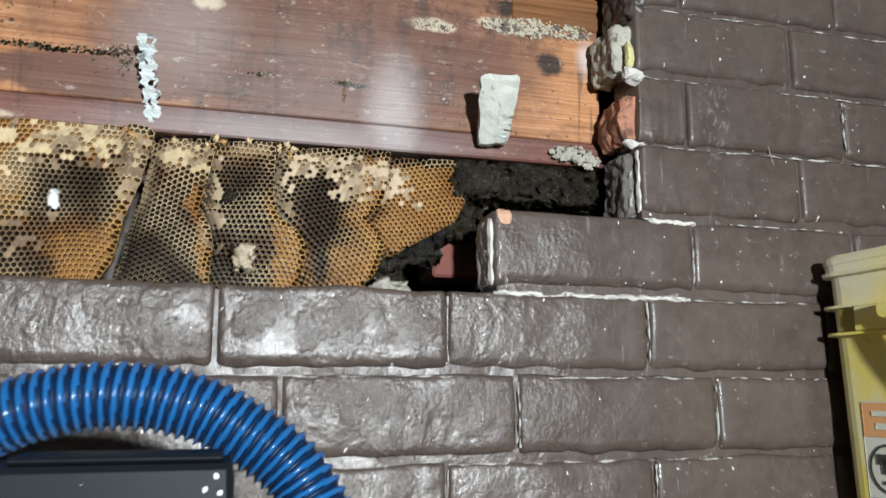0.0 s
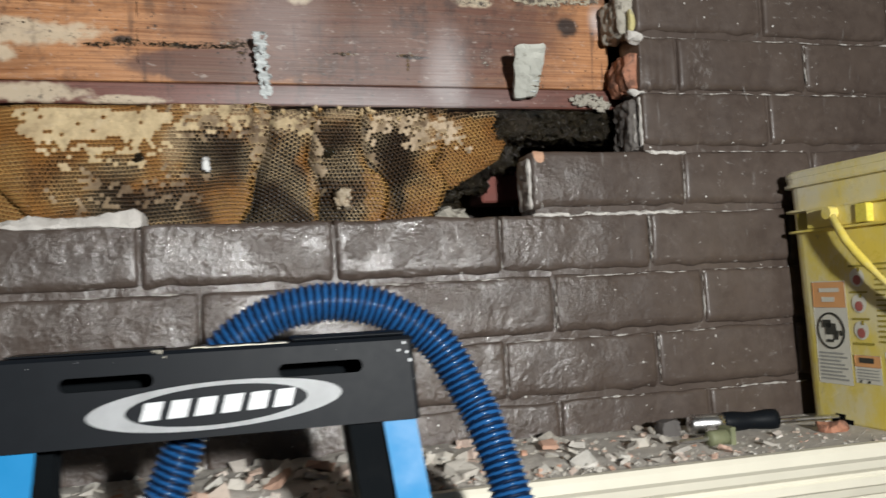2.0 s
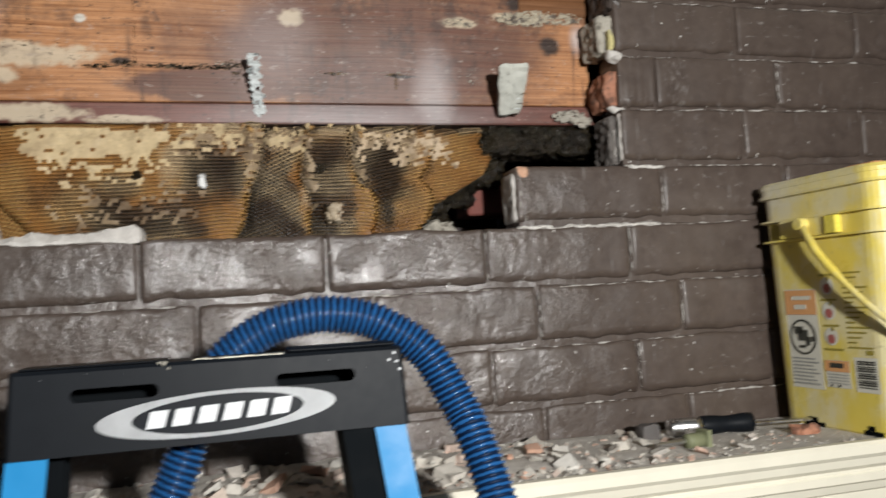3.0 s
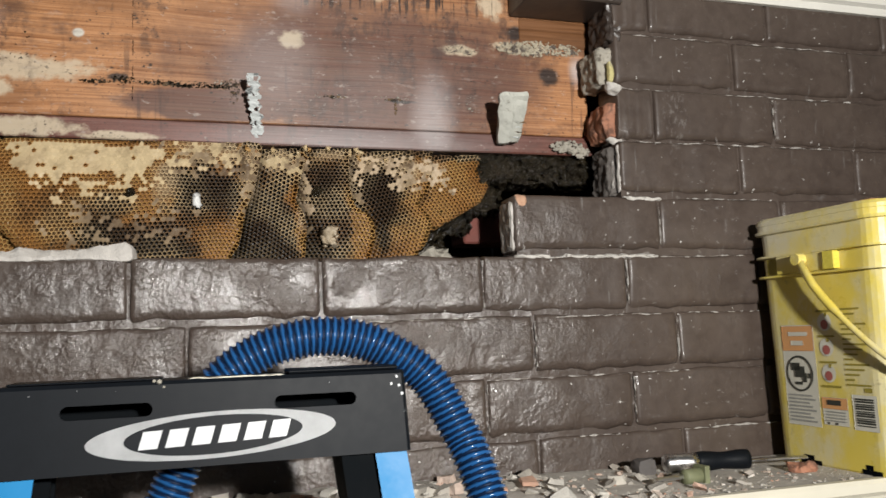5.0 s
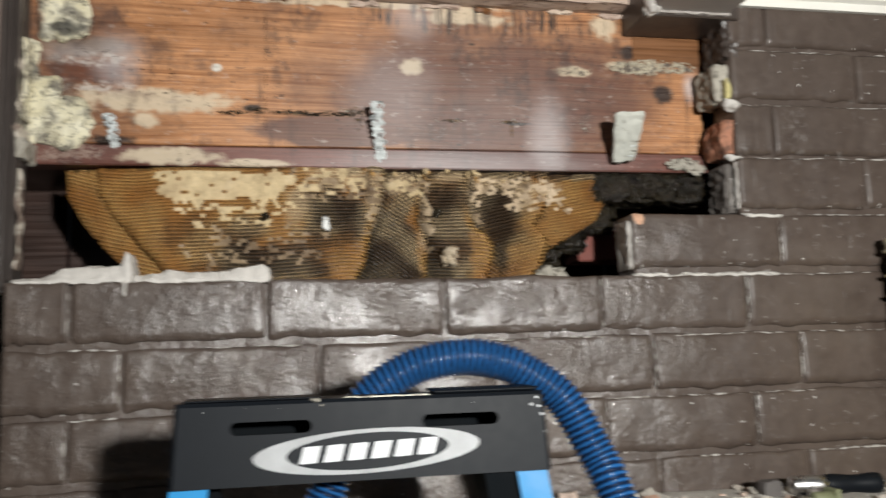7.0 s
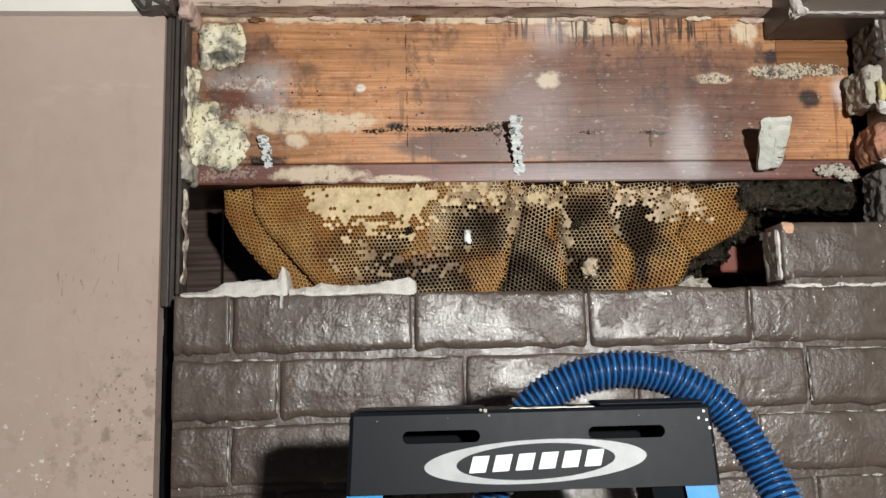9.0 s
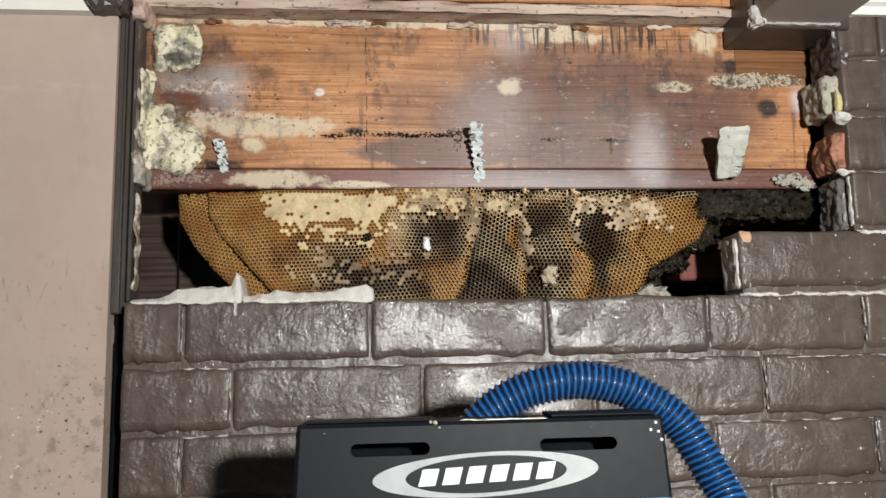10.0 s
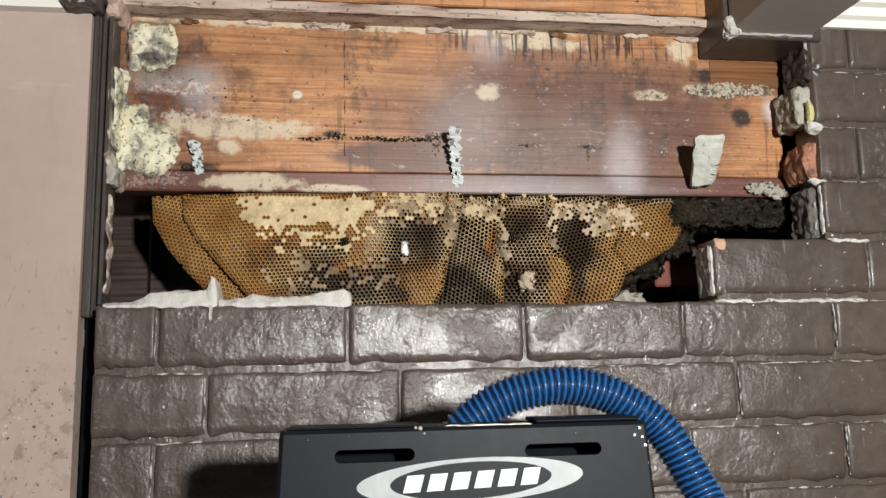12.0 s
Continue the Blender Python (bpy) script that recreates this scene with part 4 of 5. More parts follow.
CREAM_MORTAR = mould("cream_mortar", (0.58, 0.49, 0.37), (0.10, 0.085, 0.065), 110, 0.56, 0.62)
LICHEN = mould("lichen_mortar", (0.50, 0.44, 0.33), (0.09, 0.07, 0.06), 85, 0.5, 0.58)
smear = tagged(base("mortar_smear", -0.31, 0.085, 2.19), "cream mortar smear with dark specks on the board", "mortar")
ob = part("crumb", crumbs([(-0.31, 2.194, 0.055, 0.009), (-0.29, 2.191, 0.03, 0.005), (-0.20, 2.190, 0.05, 0.004)], 150, 0.0006, 0.0022, 0.0825, 3), CREAM_MORTAR, smear)
ob.matrix_parent_inverse = smear.matrix_world.inverted()
tagged(ob, kind="stuff")
tagged(link("mortar_ridge", crumbs([(0.408, 2.362, 0.034, 0.010), (0.448, 2.366, 0.034, 0.011), (0.495, 2.364, 0.034, 0.010), (0.43, 2.355, 0.05, 0.006)], 420, 0.0012, 0.0050, 0.083, 5), LICHEN), "crusty grey and cream mortar ridge on the board", "mortar")
tagged(link("mortar_key", crumbs([(0.49, 2.198, 0.030, 0.010), (0.512, 2.190, 0.016, 0.010)], 120, 0.0020, 0.0075, 0.074, 6), GREY_MORTAR), "broken grey mortar at the board's lower corner", "mortar")
tagged(link("mortar_crust", crumbs([(0.312, 2.352, 0.026, 0.006), (0.325, 2.349, 0.012, 0.005)], 80, 0.0010, 0.0032, 0.0845, 9), LICHEN), "small patch of mortar crumbs on the board", "mortar")


scab = tagged(base("propolis_line", -0.14, 0.085, 2.27), "dark crumbly line of propolis along the board", "propolis")
CRUMB = mould("brown_crumbs", (0.20, 0.13, 0.07), (0.02, 0.016, 0.012), 140, 0.44, 0.54)
for name, mat, spots, count, large in (
        ("dark_crumb", CRUST, [(-0.225, 2.268, 0.02, 0.003), (-0.190, 2.273, 0.018, 0.008), (-0.150, 2.2705, 0.022, 0.003), (-0.105, 2.2685, 0.03, 0.003), (-0.06, 2.270, 0.02, 0.003), (-0.12, 2.272, 0.05, 0.004)], 300, 0.0034),
        ("brown_crumb", CRUMB, [(-0.05, 2.272, 0.018, 0.008), (-0.035, 2.262, 0.008, 0.018), (-0.13, 2.270, 0.03, 0.003), (-0.20, 2.272, 0.03, 0.005), (0.11, 2.264, 0.018, 0.002), (0.203, 2.264, 0.015, 0.002), (0.206, 2.252, 0.002, 0.012), (-0.04, 2.274, 0.014, 0.009), (-0.09, 2.272, 0.04, 0.004)], 320, 0.0030),
        ("pale_crumb", GREY_MORTAR, [(0.105, 2.265, 0.025, 0.004), (0.20, 2.266, 0.03, 0.006), (0.33, 2.262, 0.012, 0.014), (-0.05, 2.274, 0.02, 0.006)], 60, 0.0024),
        ("black_speck", CRUST, [(-0.45, 2.40, 0.03, 0.012), (-0.42, 2.35, 0.04, 0.01), (-0.41, 2.30, 0.04, 0.012), (-0.34, 2.33, 0.05, 0.02), (-0.31, 2.296, 0.05, 0.006), (-0.405, 2.222, 0.02, 0.01), (-0.29, 2.194, 0.03, 0.005)], 120, 0.0022)):
    ob = tagged(part(name, crumbs(spots, count, 0.0007, large, 0.0845, count), mat, scab), kind="stuff")
    ob.matrix_parent_inverse = scab.matrix_world.inverted()


def wall_tie(name, x, z, length, out, wide, mat, label):
    """A corroded strip nailed to the board, punched with holes and torn at its edges, its free end standing off."""
    bm = bmesh.new()
    steps, cols = 26, 6
    grid = []
    for i in range(steps + 1):
        f = i / steps
        y = 0.083 - out * (1 - f) ** 1.2 + 0.0012 * math.sin(f * length / 0.0105 * 2 * math.pi)
        bite = [0.5 + 0.30 * noise.noise(Vector((f * 13, x * 20, k))) for k in (2.0, 6.0)]
        narrow = 1.0 - 0.3 * f
        grid.append([bm.verts.new((x + 0.010 * f + wide * narrow * (-bite[0] + (bite[0] + bite[1]) * c / cols) + 0.004 * noise.noise(Vector((f * 5, x * 9, 1.0))),
                                   y + 0.0015 * noise.noise(Vector((f * 19, c * 1.7, x * 30))), z - f * length + 0.0012 * noise.noise(Vector((f * 30, c * 1.3, 4.0))))) for c in range(cols + 1)])
    for i in range(steps):
        for c in range(cols):
            punched = i % 6 in (1, 2) and c in ((2,) if (i // 6) % 2 else (3, 4))
            torn = c in (0, cols - 1) and (i * 7 + c) % 5 == 0
            if not punched and not torn:
                bm.faces.new((grid[i][c], grid[i][c + 1], grid[i + 1][c + 1], grid[i + 1][c]))
    bmesh.ops.recalc_face_normals(bm, faces=bm.faces[:])
    bmesh.ops.solidify(bm, geom=bm.faces[:], thickness=0.0012)
    bmesh.ops.delete(bm, geom=[v for v in bm.verts if not v.link_faces], context="VERTS")
    return tagged(link(name, bm, mat), label, "wall tie", group="wall ties on the board")


wall_tie("wall_tie", -0.012, 2.280, 0.084, 0.040, 0.021, GALV, "bent corrugated grey metal brick tie standing off the board")
wall_tie("wall_tie", -0.394, 2.260, 0.050, 0.010, 0.017, GALV, "small rusted corrugated tie flat on the board")
slab = rough_block(0.350, 0.401, 0.010, 0.020, 2.196, 2.266, 0.006, 0.0018, 90, 3)
for v in slab.verts:
    f = (2.266 - v.co.z) / 0.074
    v.co.y += 0.056 * f
    v.co.x += 0.5 * 0.013 * f * (1 if v.co.x < 0.376 else -1) + 0.009 * f
    v.co.z += 0.08 * (v.co.x - 0.376) * (1 - f) + 0.55 * max(0.0, v.co.x - 0.380) * max(0.0, f - 0.5)
ridge = tagged(base("mortar_ridges", 0.39, 0.05, 2.2), "dark ribbed scrap of metal mesh under the plate", "mesh scrap")
for k in range(5):
    ob = part("rib", rough_block(0.386 - 0.001 * k, 0.407 - 0.002 * k, 0.040 + 0.005 * k, 0.043 + 0.005 * k, 2.2250 - 0.0068 * k, 2.2275 - 0.0068 * k, 0.003, 0.0016, 190, k), GALV if k % 2 else CRUMB, ridge)
    ob.matrix_parent_inverse = ridge.matrix_world.inverted()
tagged(link("mortar_plate", slab, mould("pale_mortar_plate", (0.56, 0.56, 0.50), (0.30, 0.29, 0.25), 110, 0.62, 0.72)), "pale grey mortar plate standing off the board", "mortar")

# ---- broken brick edge beside the opening ----
DARK_CHIP = mould("dark_torn_paint", (0.135, 0.12, 0.108), (0.36, 0.34, 0.31), 60, 0.66, 0.72)
edge = tagged(base("broken_edge", 0.53, 0.03, 2.10), "broken brick and mortar edge of the opening", "broken brick")
for k, (mat, lab, x0, x1, y0, y1, z0, z1) in enumerate((
        (GREY_MORTAR, "grey torn mortar", 0.519, 0.545, 0.010, 0.075, 2.284, 2.345), (RAW_BRICK, "orange broken brick", 0.520, 0.546, 0.008, 0.07, 2.198, 2.256),
        (DARK_CHIP, "dark grey torn paint", 0.530, 0.548, 0.016, 0.07, 2.107, 2.186), (MORTAR, "", 0.5405, 0.5445, 0.003, 0.012, 2.11, 2.188), (MORTAR, "", 0.534, 0.5365, 0.008, 0.02, 2.118, 2.165), (MORTAR, "white mortar tip", 0.522, 0.546, -0.012, 0.006, 2.268, 2.283),
        (mould("yellow_paint_flake", (0.62, 0.55, 0.25), (0.4, 0.36, 0.2)), "yellowed flake", 0.528, 0.537, -0.006, 0.004, 2.285, 2.32),
        (MORTAR, "", 0.520, 0.548, -0.006, 0.006, 2.188, 2.196), (BROWN_ALU, "", 0.535, 0.56, 0.002, 0.07, 2.352, 2.425))):
    bm = rough_block(x0, x1, y0, y1, z0, z1, 0.0036, 0.0028 if x1 - x0 > 0.01 else 0.0016, 95, k * 3 + 1)
    if mat is RAW_BRICK:
        for v in bm.verts:
            v.co.x += 0.011 * abs((v.co.z - 2.224) / 0.03) * (1 if v.co.x < 0.53 else 0)
    ob = part("fragment", bm, mat, edge, lab)
    ob.matrix_parent_inverse = edge.matrix_world.inverted()

bed = tagged(base("mortar_remnant", -0.33, 0.03, SILL), "white mortar bed remaining on top of the sill bricks", "mortar")
for x0, x1, rise in ((-0.494, -0.345, [(0.004, -0.494), (0.006, -0.46), (0.019, -0.43), (0.021, -0.376), (0.018, -0.362), (0.039, -0.357), (0.036, -0.351), (0.012, -0.345)]),
                     (-0.3445, -0.167, [(0.009, -0.3445), (0.010, -0.315), (0.016, -0.30), (0.011, -0.28), (0.013, -0.235), (0.020, -0.19), (0.018, -0.167)])):
    bm = rough_block(x0, x1, -0.001, 0.066, SILL - 0.003, SILL + 0.012, 0.005, 0.0016, 80, 3)
    for v in bm.verts:
        up = max(0.0, (v.co.z - SILL) / 0.012)
        v.co.z = SILL + (v.co.z - SILL if up == 0 else up * lerp_path(rise, v.co.x) + 0.003 * noise.noise(Vector((v.co.x * 70, v.co.y * 90, 4.0))))
        v.co.y += 0.010 * up * (1 if v.co.y < 0.02 else 0)
    ob = part("mortar_strip", bm, MORTAR, bed)
    ob.matrix_parent_inverse = bed.matrix_world.inverted()
ob = part("mortar_drip", rough_block(-0.3565, -0.3510, -0.004, 0.002, 1.99, SILL + 0.002, 0.004, 0.0014, 90, 3), MORTAR, bed)
ob.matrix_parent_inverse = bed.matrix_world.inverted()
side = tagged(base("mortar_edging", -0.505, 0.05, 2.02), "white torn mortar and paint down the side of the opening", "mortar")
STRIP = mould("torn_pale_strip", (0.62, 0.56, 0.47), (0.16, 0.11, 0.085), 45, 0.48, 0.58)
for k, (x0, x1, y0, y1, z0, z1, mat) in enumerate(((-0.5015, -0.4965, 0.034, 0.055, 2.03, 2.172, STRIP), (-0.506, -0.490, 0.030, 0.085, 2.182, 2.212, GREY_MORTAR),
                                             (-0.5060, -0.5025, 0.030, 0.052, 2.234, 2.43, STRIP), (-0.503, -0.497, 0.045, 0.085, 2.24, 2.36, FOAM),
                                             (-0.512, -0.492, 0.024, 0.085, 2.427, 2.458, mould("pink_plaster", (0.55, 0.40, 0.33), (0.3, 0.2, 0.17))), (-0.508, -0.498, 0.028, 0.085, 2.208, 2.232, STRIP))):
    ob = part("mortar_strip", rough_block(x0, x1, y0, y1, z0, z1, 0.005, 0.0026, 55, k * 5 + 2), mat, side)
    ob.matrix_parent_inverse = side.matrix_world.inverted()

# ---- step ladder ----
ladder = tagged(base("step_ladder", -0.076, -0.36, 0), "blue fibreglass step ladder with a scuffed black plastic top cap", "ladder")


def on_ladder(name, bm, mat, label="", parent=None, smooth=False):
    ob = part(name, bm, mat, parent or ladder, label, smooth)
    if parent is None:
        ob.matrix_parent_inverse = ladder.matrix_world.inverted()
    return ob


def cap_mesh():
    """The cap: a hollow box with two slots through its front, slightly wider at the foot."""
    bm = bmesh.new()
    x0, x1, z0, z1, y = -0.2355, 0.0865, 1.804, 1.8735, -0.402
    xs = [x0, x0 + 0.0035, -0.190, -0.122, -0.026, 0.043, x1 - 0.0035, x1]
    zs = [z0, 1.8460, 1.8568, z1 - 0.003, z1]
    grid = {}
    for i, x in enumerate(xs):
        for k, z in enumerate(zs):
            flare = (z1 - z) / (z1 - z0) * 0.0035
            turn = (0.0032 if i in (0, 7) else 0.0) + (0.0026 if k == 4 else 0.0)
            grid[i, k] = bm.verts.new((x + (flare if i > 5 else -flare if i < 2 else 0), y - (z1 - z) * 0.06 + turn, z))
    hole = {(2, 1), (4, 1)}
    for i in range(7):
        for k in range(4):
            if (i, k) not in hole:
                bm.faces.new((grid[i, k], grid[i + 1, k], grid[i + 1, k + 1], grid[i, k + 1]))
    for i, k in hole:
        low, high, r = zs[k], zs[k + 1], (zs[k + 1] - zs[k]) / 2
        for ci, side in ((i, 1), (i + 1, -1)):
            for ck, up in ((k, -1), (k + 1, 1)):
                arc = []
                for s in range(7):
                    a = math.pi / 2 * s / 6
                    z = (low + high) / 2 + up * r * math.sin(a)
                    arc.append(bm.verts.new((xs[ci] + side * r * (1 - math.cos(a)), y - (z1 - z) * 0.06, z)))
                for p, q in zip(arc, arc[1:]):
                    bm.faces.new((grid[ci, ck], p, q))
    bmesh.ops.recalc_face_normals(bm, faces=bm.faces)
    for f in bm.faces:
        if f.normal.y > 0:
            f.normal_flip()
    out = bmesh.ops.extrude_face_region(bm, geom=bm.faces[:])
    for v in out["geom"]:
        if isinstance(v, bmesh.types.BMVert):
            v.co.y += 0.004
    return bm


cap = on_ladder("top_cap", cap_mesh(), BLACK, "black moulded plastic cap front with two slots and an oval")


def on_cap(name, bm, mat, label=""):
    return on_ladder(name, bm, mat, label, cap)


X0, X1 = -0.2355, 0.0865
on_cap("cap_top", box(X0 + 0.001, X1 - 0.001, -0.3975, -0.352, 1.869, 1.8735, 0.0015), BLACK)
on_cap("cap_side", box(X0 - 0.001, X0 + 0.003, -0.3975, -0.352, 1.806, 1.8685, 0.001), BLACK)
on_cap("cap_side", box(X1 - 0.003, X1 + 0.001, -0.3975, -0.352, 1.806, 1.8685, 0.001), BLACK)
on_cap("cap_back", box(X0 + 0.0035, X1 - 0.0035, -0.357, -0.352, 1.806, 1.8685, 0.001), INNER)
on_cap("tool_rest", box(-0.014, X1 - 0.004, -0.396, -0.356, 1.874, 1.8775, 0.0015), BLACK)
on_cap("tool_rest", box(X0 + 0.006, -0.115, -0.396, -0.356, 1.874, 1.8755, 0.0006), BLACK)
cut = bmesh.new()
for x, z, r in ((-0.117, 1.8728, 0.0022), (-0.1135, 1.8685, 0.0012), (-0.121, 1.8735, 0.0016)):
    bmesh.ops.create_icosphere(cut, subdivisions=1, radius=r, matrix=Matrix.Translation((x, -0.402, z)))
on_cap("scuff", cut, GREY_MORTAR, "pale scuffed notch in the edge")
on_cap("sticky_smear", rough_block(-0.095, -0.016, -0.399, -0.392, 1.8728, 1.8748, 0.004, 0.0008, 160, 2), CREAM, "cream smear on the edge of the cap")


def oval(cx, cz, rx, rz, irx, irz, y, ish=0.0):
    bm = bmesh.new()
    n = 64
    o, i = [], []
    for k in range(n):
        a = 2 * math.pi * k / n
        for store, sx, sz, sh in ((o, rx, rz, 0), (i, irx, irz, ish)):
            z = cz + sz * math.sin(a)
            store.append(bm.verts.new((cx + sh + sx * math.cos(a), y - (1.8735 - z) * 0.06, z + 0.030 * sx * math.cos(a))))
    for k in range(n):
        j = (k + 1) % n
        bm.faces.new((o[k], o[j], i[j], i[k]))
    bmesh.ops.solidify(bm, geom=bm.faces[:], thickness=0.0006)
    return bm


on_ladder("oval_decal", oval(-0.0735, 1.8285, 0.098, 0.0185, 0.070, 0.0152, -0.4028), DECAL, "worn white oval band", cap)
for k in range(6):
    bm = bmesh.new()
    w, h, cx = 0.0145, 0.0140, -0.1235 + k * 0.0203
    z0 = 1.8285 - h / 2 + 0.03 * (cx + 0.0735)
    q = [bm.verts.new((cx + dx, -0.4029 - (1.8735 - z0 - dz) * 0.06, z0 + dz)) for dx, dz in ((-w / 2 - 0.002, 0), (w / 2 - 0.002, 0.0005), (w / 2 + 0.002, h + 0.0005), (-w / 2 + 0.002, h))]
    bm.faces.new(q)
    bmesh.ops.inset_region(bm, faces=bm.faces[:], thickness=0.0030 + 0.0008 * (k % 2), use_even_offset=True)
    mid = [f for f in bm.faces if all(len(e.link_faces) == 2 for e in f.edges)]
    bmesh.ops.delete(bm, geom=mid if k % 3 != 1 else [], context="FACES_ONLY")
    bmesh.ops.solidify(bm, geom=bm.faces[:], thickness=0.0006)
    ob = on_ladder("decal_block", bm, DECAL, "", cap)
for x, z in ((0.054, 1.857), (0.074, 1.862), (0.079, 1.868), (0.081, 1.860), (0.0835, 1.853), (0.0845, 1.838), (-0.212, 1.866), (-0.178, 1.8685), (-0.150, 1.867), (-0.205, 1.845), (0.020, 1.8655)):
    s = 0.0018 if x > 0.07 else 0.0009
    ob = on_ladder("paint_fleck", rough_block(x - s, x + s, -0.4042, -0.4015, z - s, z + s, 0.002, 0.0006, 300, z * 90), DECAL, "", cap)


def rail(top, foot, wide, deep, inward, mat):
    """A channel-shaped rail: a web at the outside and two flanges turned inwards."""
    bm = bmesh.new()
    a, b = Vector(top), Vector(foot)
    t = 0.004
    s = inward
    shape = [(0, 0), (s * wide, 0), (s * wide, t), (s * t, t), (s * t, deep - t), (s * wide, deep - t), (s * wide, deep), (0, deep)]
    ends = [[bm.verts.new(p + Vector((x, y, 0))) for x, y in shape] for p in (a, b)]
    for i in range(8):
        f = bm.faces.new((ends[0][i], ends[0][(i + 1) % 8], ends[1][(i + 1) % 8], ends[1][i]))
        # inner faces go near black, so the channel's shade is in the colour
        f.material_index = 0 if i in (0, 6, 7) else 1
    bm.faces.new(ends[0])
    bm.faces.new(ends[1])
    return bm


H0 = 1.806
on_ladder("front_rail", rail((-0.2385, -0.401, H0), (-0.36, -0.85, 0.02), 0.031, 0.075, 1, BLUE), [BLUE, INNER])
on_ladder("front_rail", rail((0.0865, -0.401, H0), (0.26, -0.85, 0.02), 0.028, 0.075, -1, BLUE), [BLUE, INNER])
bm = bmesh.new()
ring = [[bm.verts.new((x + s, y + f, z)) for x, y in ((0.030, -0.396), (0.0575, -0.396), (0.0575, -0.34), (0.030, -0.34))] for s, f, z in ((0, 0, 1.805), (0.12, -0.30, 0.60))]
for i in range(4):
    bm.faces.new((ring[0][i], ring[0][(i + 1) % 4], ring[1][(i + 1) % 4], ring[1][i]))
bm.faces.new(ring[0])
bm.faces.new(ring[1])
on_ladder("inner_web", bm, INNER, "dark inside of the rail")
# rear rails are all near black: shade under the cap, put into colour
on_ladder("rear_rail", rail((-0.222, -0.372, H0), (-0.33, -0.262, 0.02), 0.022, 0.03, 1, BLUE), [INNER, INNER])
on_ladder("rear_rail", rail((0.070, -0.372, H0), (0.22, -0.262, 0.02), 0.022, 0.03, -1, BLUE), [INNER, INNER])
for i in range(5):
    z = 0.30 + 0.30 * i
    f = 1 - z / H0
    on_ladder("step", box(-0.2385 - 0.12 * f + 0.006, 0.0865 + 0.17 * f - 0.006, -0.401 - 0.449 * f + 0.004, -0.401 - 0.449 * f + 0.07, z - 0.02, z, 0.003), CHROME, "ribbed aluminium step")

# ---- hose over the ladder ----
hose = tagged(base("vacuum_hose", 0.04, -0.32, 0), "shiny blue ribbed vacuum hose looped over the ladder top", "hose")
way = smooth_path([(-0.127, -0.338, 1.735), (-0.113, -0.334, 1.767), (-0.097, -0.331, 1.81), (-0.080, -0.331, 1.848), (-0.0625, -0.332, 1.873), (-0.03, -0.336, 1.8935), (0.0, -0.339, 1.9025),
                   (0.027, -0.34, 1.905), (0.055, -0.34, 1.9015), (0.083, -0.342, 1.891), (0.122, -0.347, 1.862), (0.149, -0.360, 1.811), (0.158, -0.372, 1.785), (0.168, -0.388, 1.745),
                   (0.175, -0.403, 1.70), (0.184, -0.42, 1.62), (0.20, -0.45, 1.45)], 40)
cum = [0.0]
for a, b in zip(way, way[1:]):
    cum.append(cum[-1] + (b - a).length)
fine, k = [], 0
for i in range(int(cum[-1] / 0.00075)):
    s = i * 0.00075
    while cum[k + 1] < s:
        k += 1
    fine.append(way[k].lerp(way[k + 1], (s - cum[k]) / (cum[k + 1] - cum[k])))
bm = bmesh.new()
sides, pitch, R = 28, 0.0063, 0.0190
rings = []
u = Vector((0, 1, 0))
for i, p in enumerate(fine):
    d = (fine[min(i + 1, len(fine) - 1)] - fine[max(i - 1, 0)]).normalized()
    u = (u - d * u.dot(d)).normalized()
    w = d.cross(u)
    ring = []
    for j in range(sides):
        a = 2 * math.pi * j / sides
        f = (i * 0.00075 / pitch + j / sides) % 1.0
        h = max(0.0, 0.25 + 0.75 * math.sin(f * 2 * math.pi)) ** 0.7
        ring.append((bm.verts.new(p + (u * math.cos(a) + w * math.sin(a)) * (R - 0.0028 + 0.0028 * h)), h))
    rings.append(ring)
for a, b in zip(rings, rings[1:]):
    for j in range(sides):
        q = (a[j], a[(j + 1) % sides], b[(j + 1) % sides], b[j])
        f = bm.faces.new([v for v, h in q])
        # low faces take the darker blue, which stands in for valley shade
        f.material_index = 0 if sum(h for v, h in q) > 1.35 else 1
ob = part("ribbed_tube", bm, [HOSE, HOSE_SHADE], hose, smooth=True)
ob.matrix_parent_inverse = hose.matrix_world.inverted()
start = Vector((-0.1245, -0.3372, 1.741))
ob = part("cuff", tube([start, start + Vector((-0.006, -0.002, -0.012)), start + Vector((-0.022, -0.008, -0.05)), start + Vector((-0.05, -0.02, -0.16))], 0.0205, 24), CUFF, hose, "white plastic hose cuff", True)
ob.matrix_parent_inverse = hose.matrix_world.inverted()

# ---- pail ----
pail = tagged(base("pail", 0.8709, -0.1327, LEDGE, 2.0), "yellow plastic pail with a lid and printed labels on the ledge", "pail")
LONG, TALL = 0.0192, 0.368


def half_at(z):
    return 0.0928 + 0.0085 * z / TALL


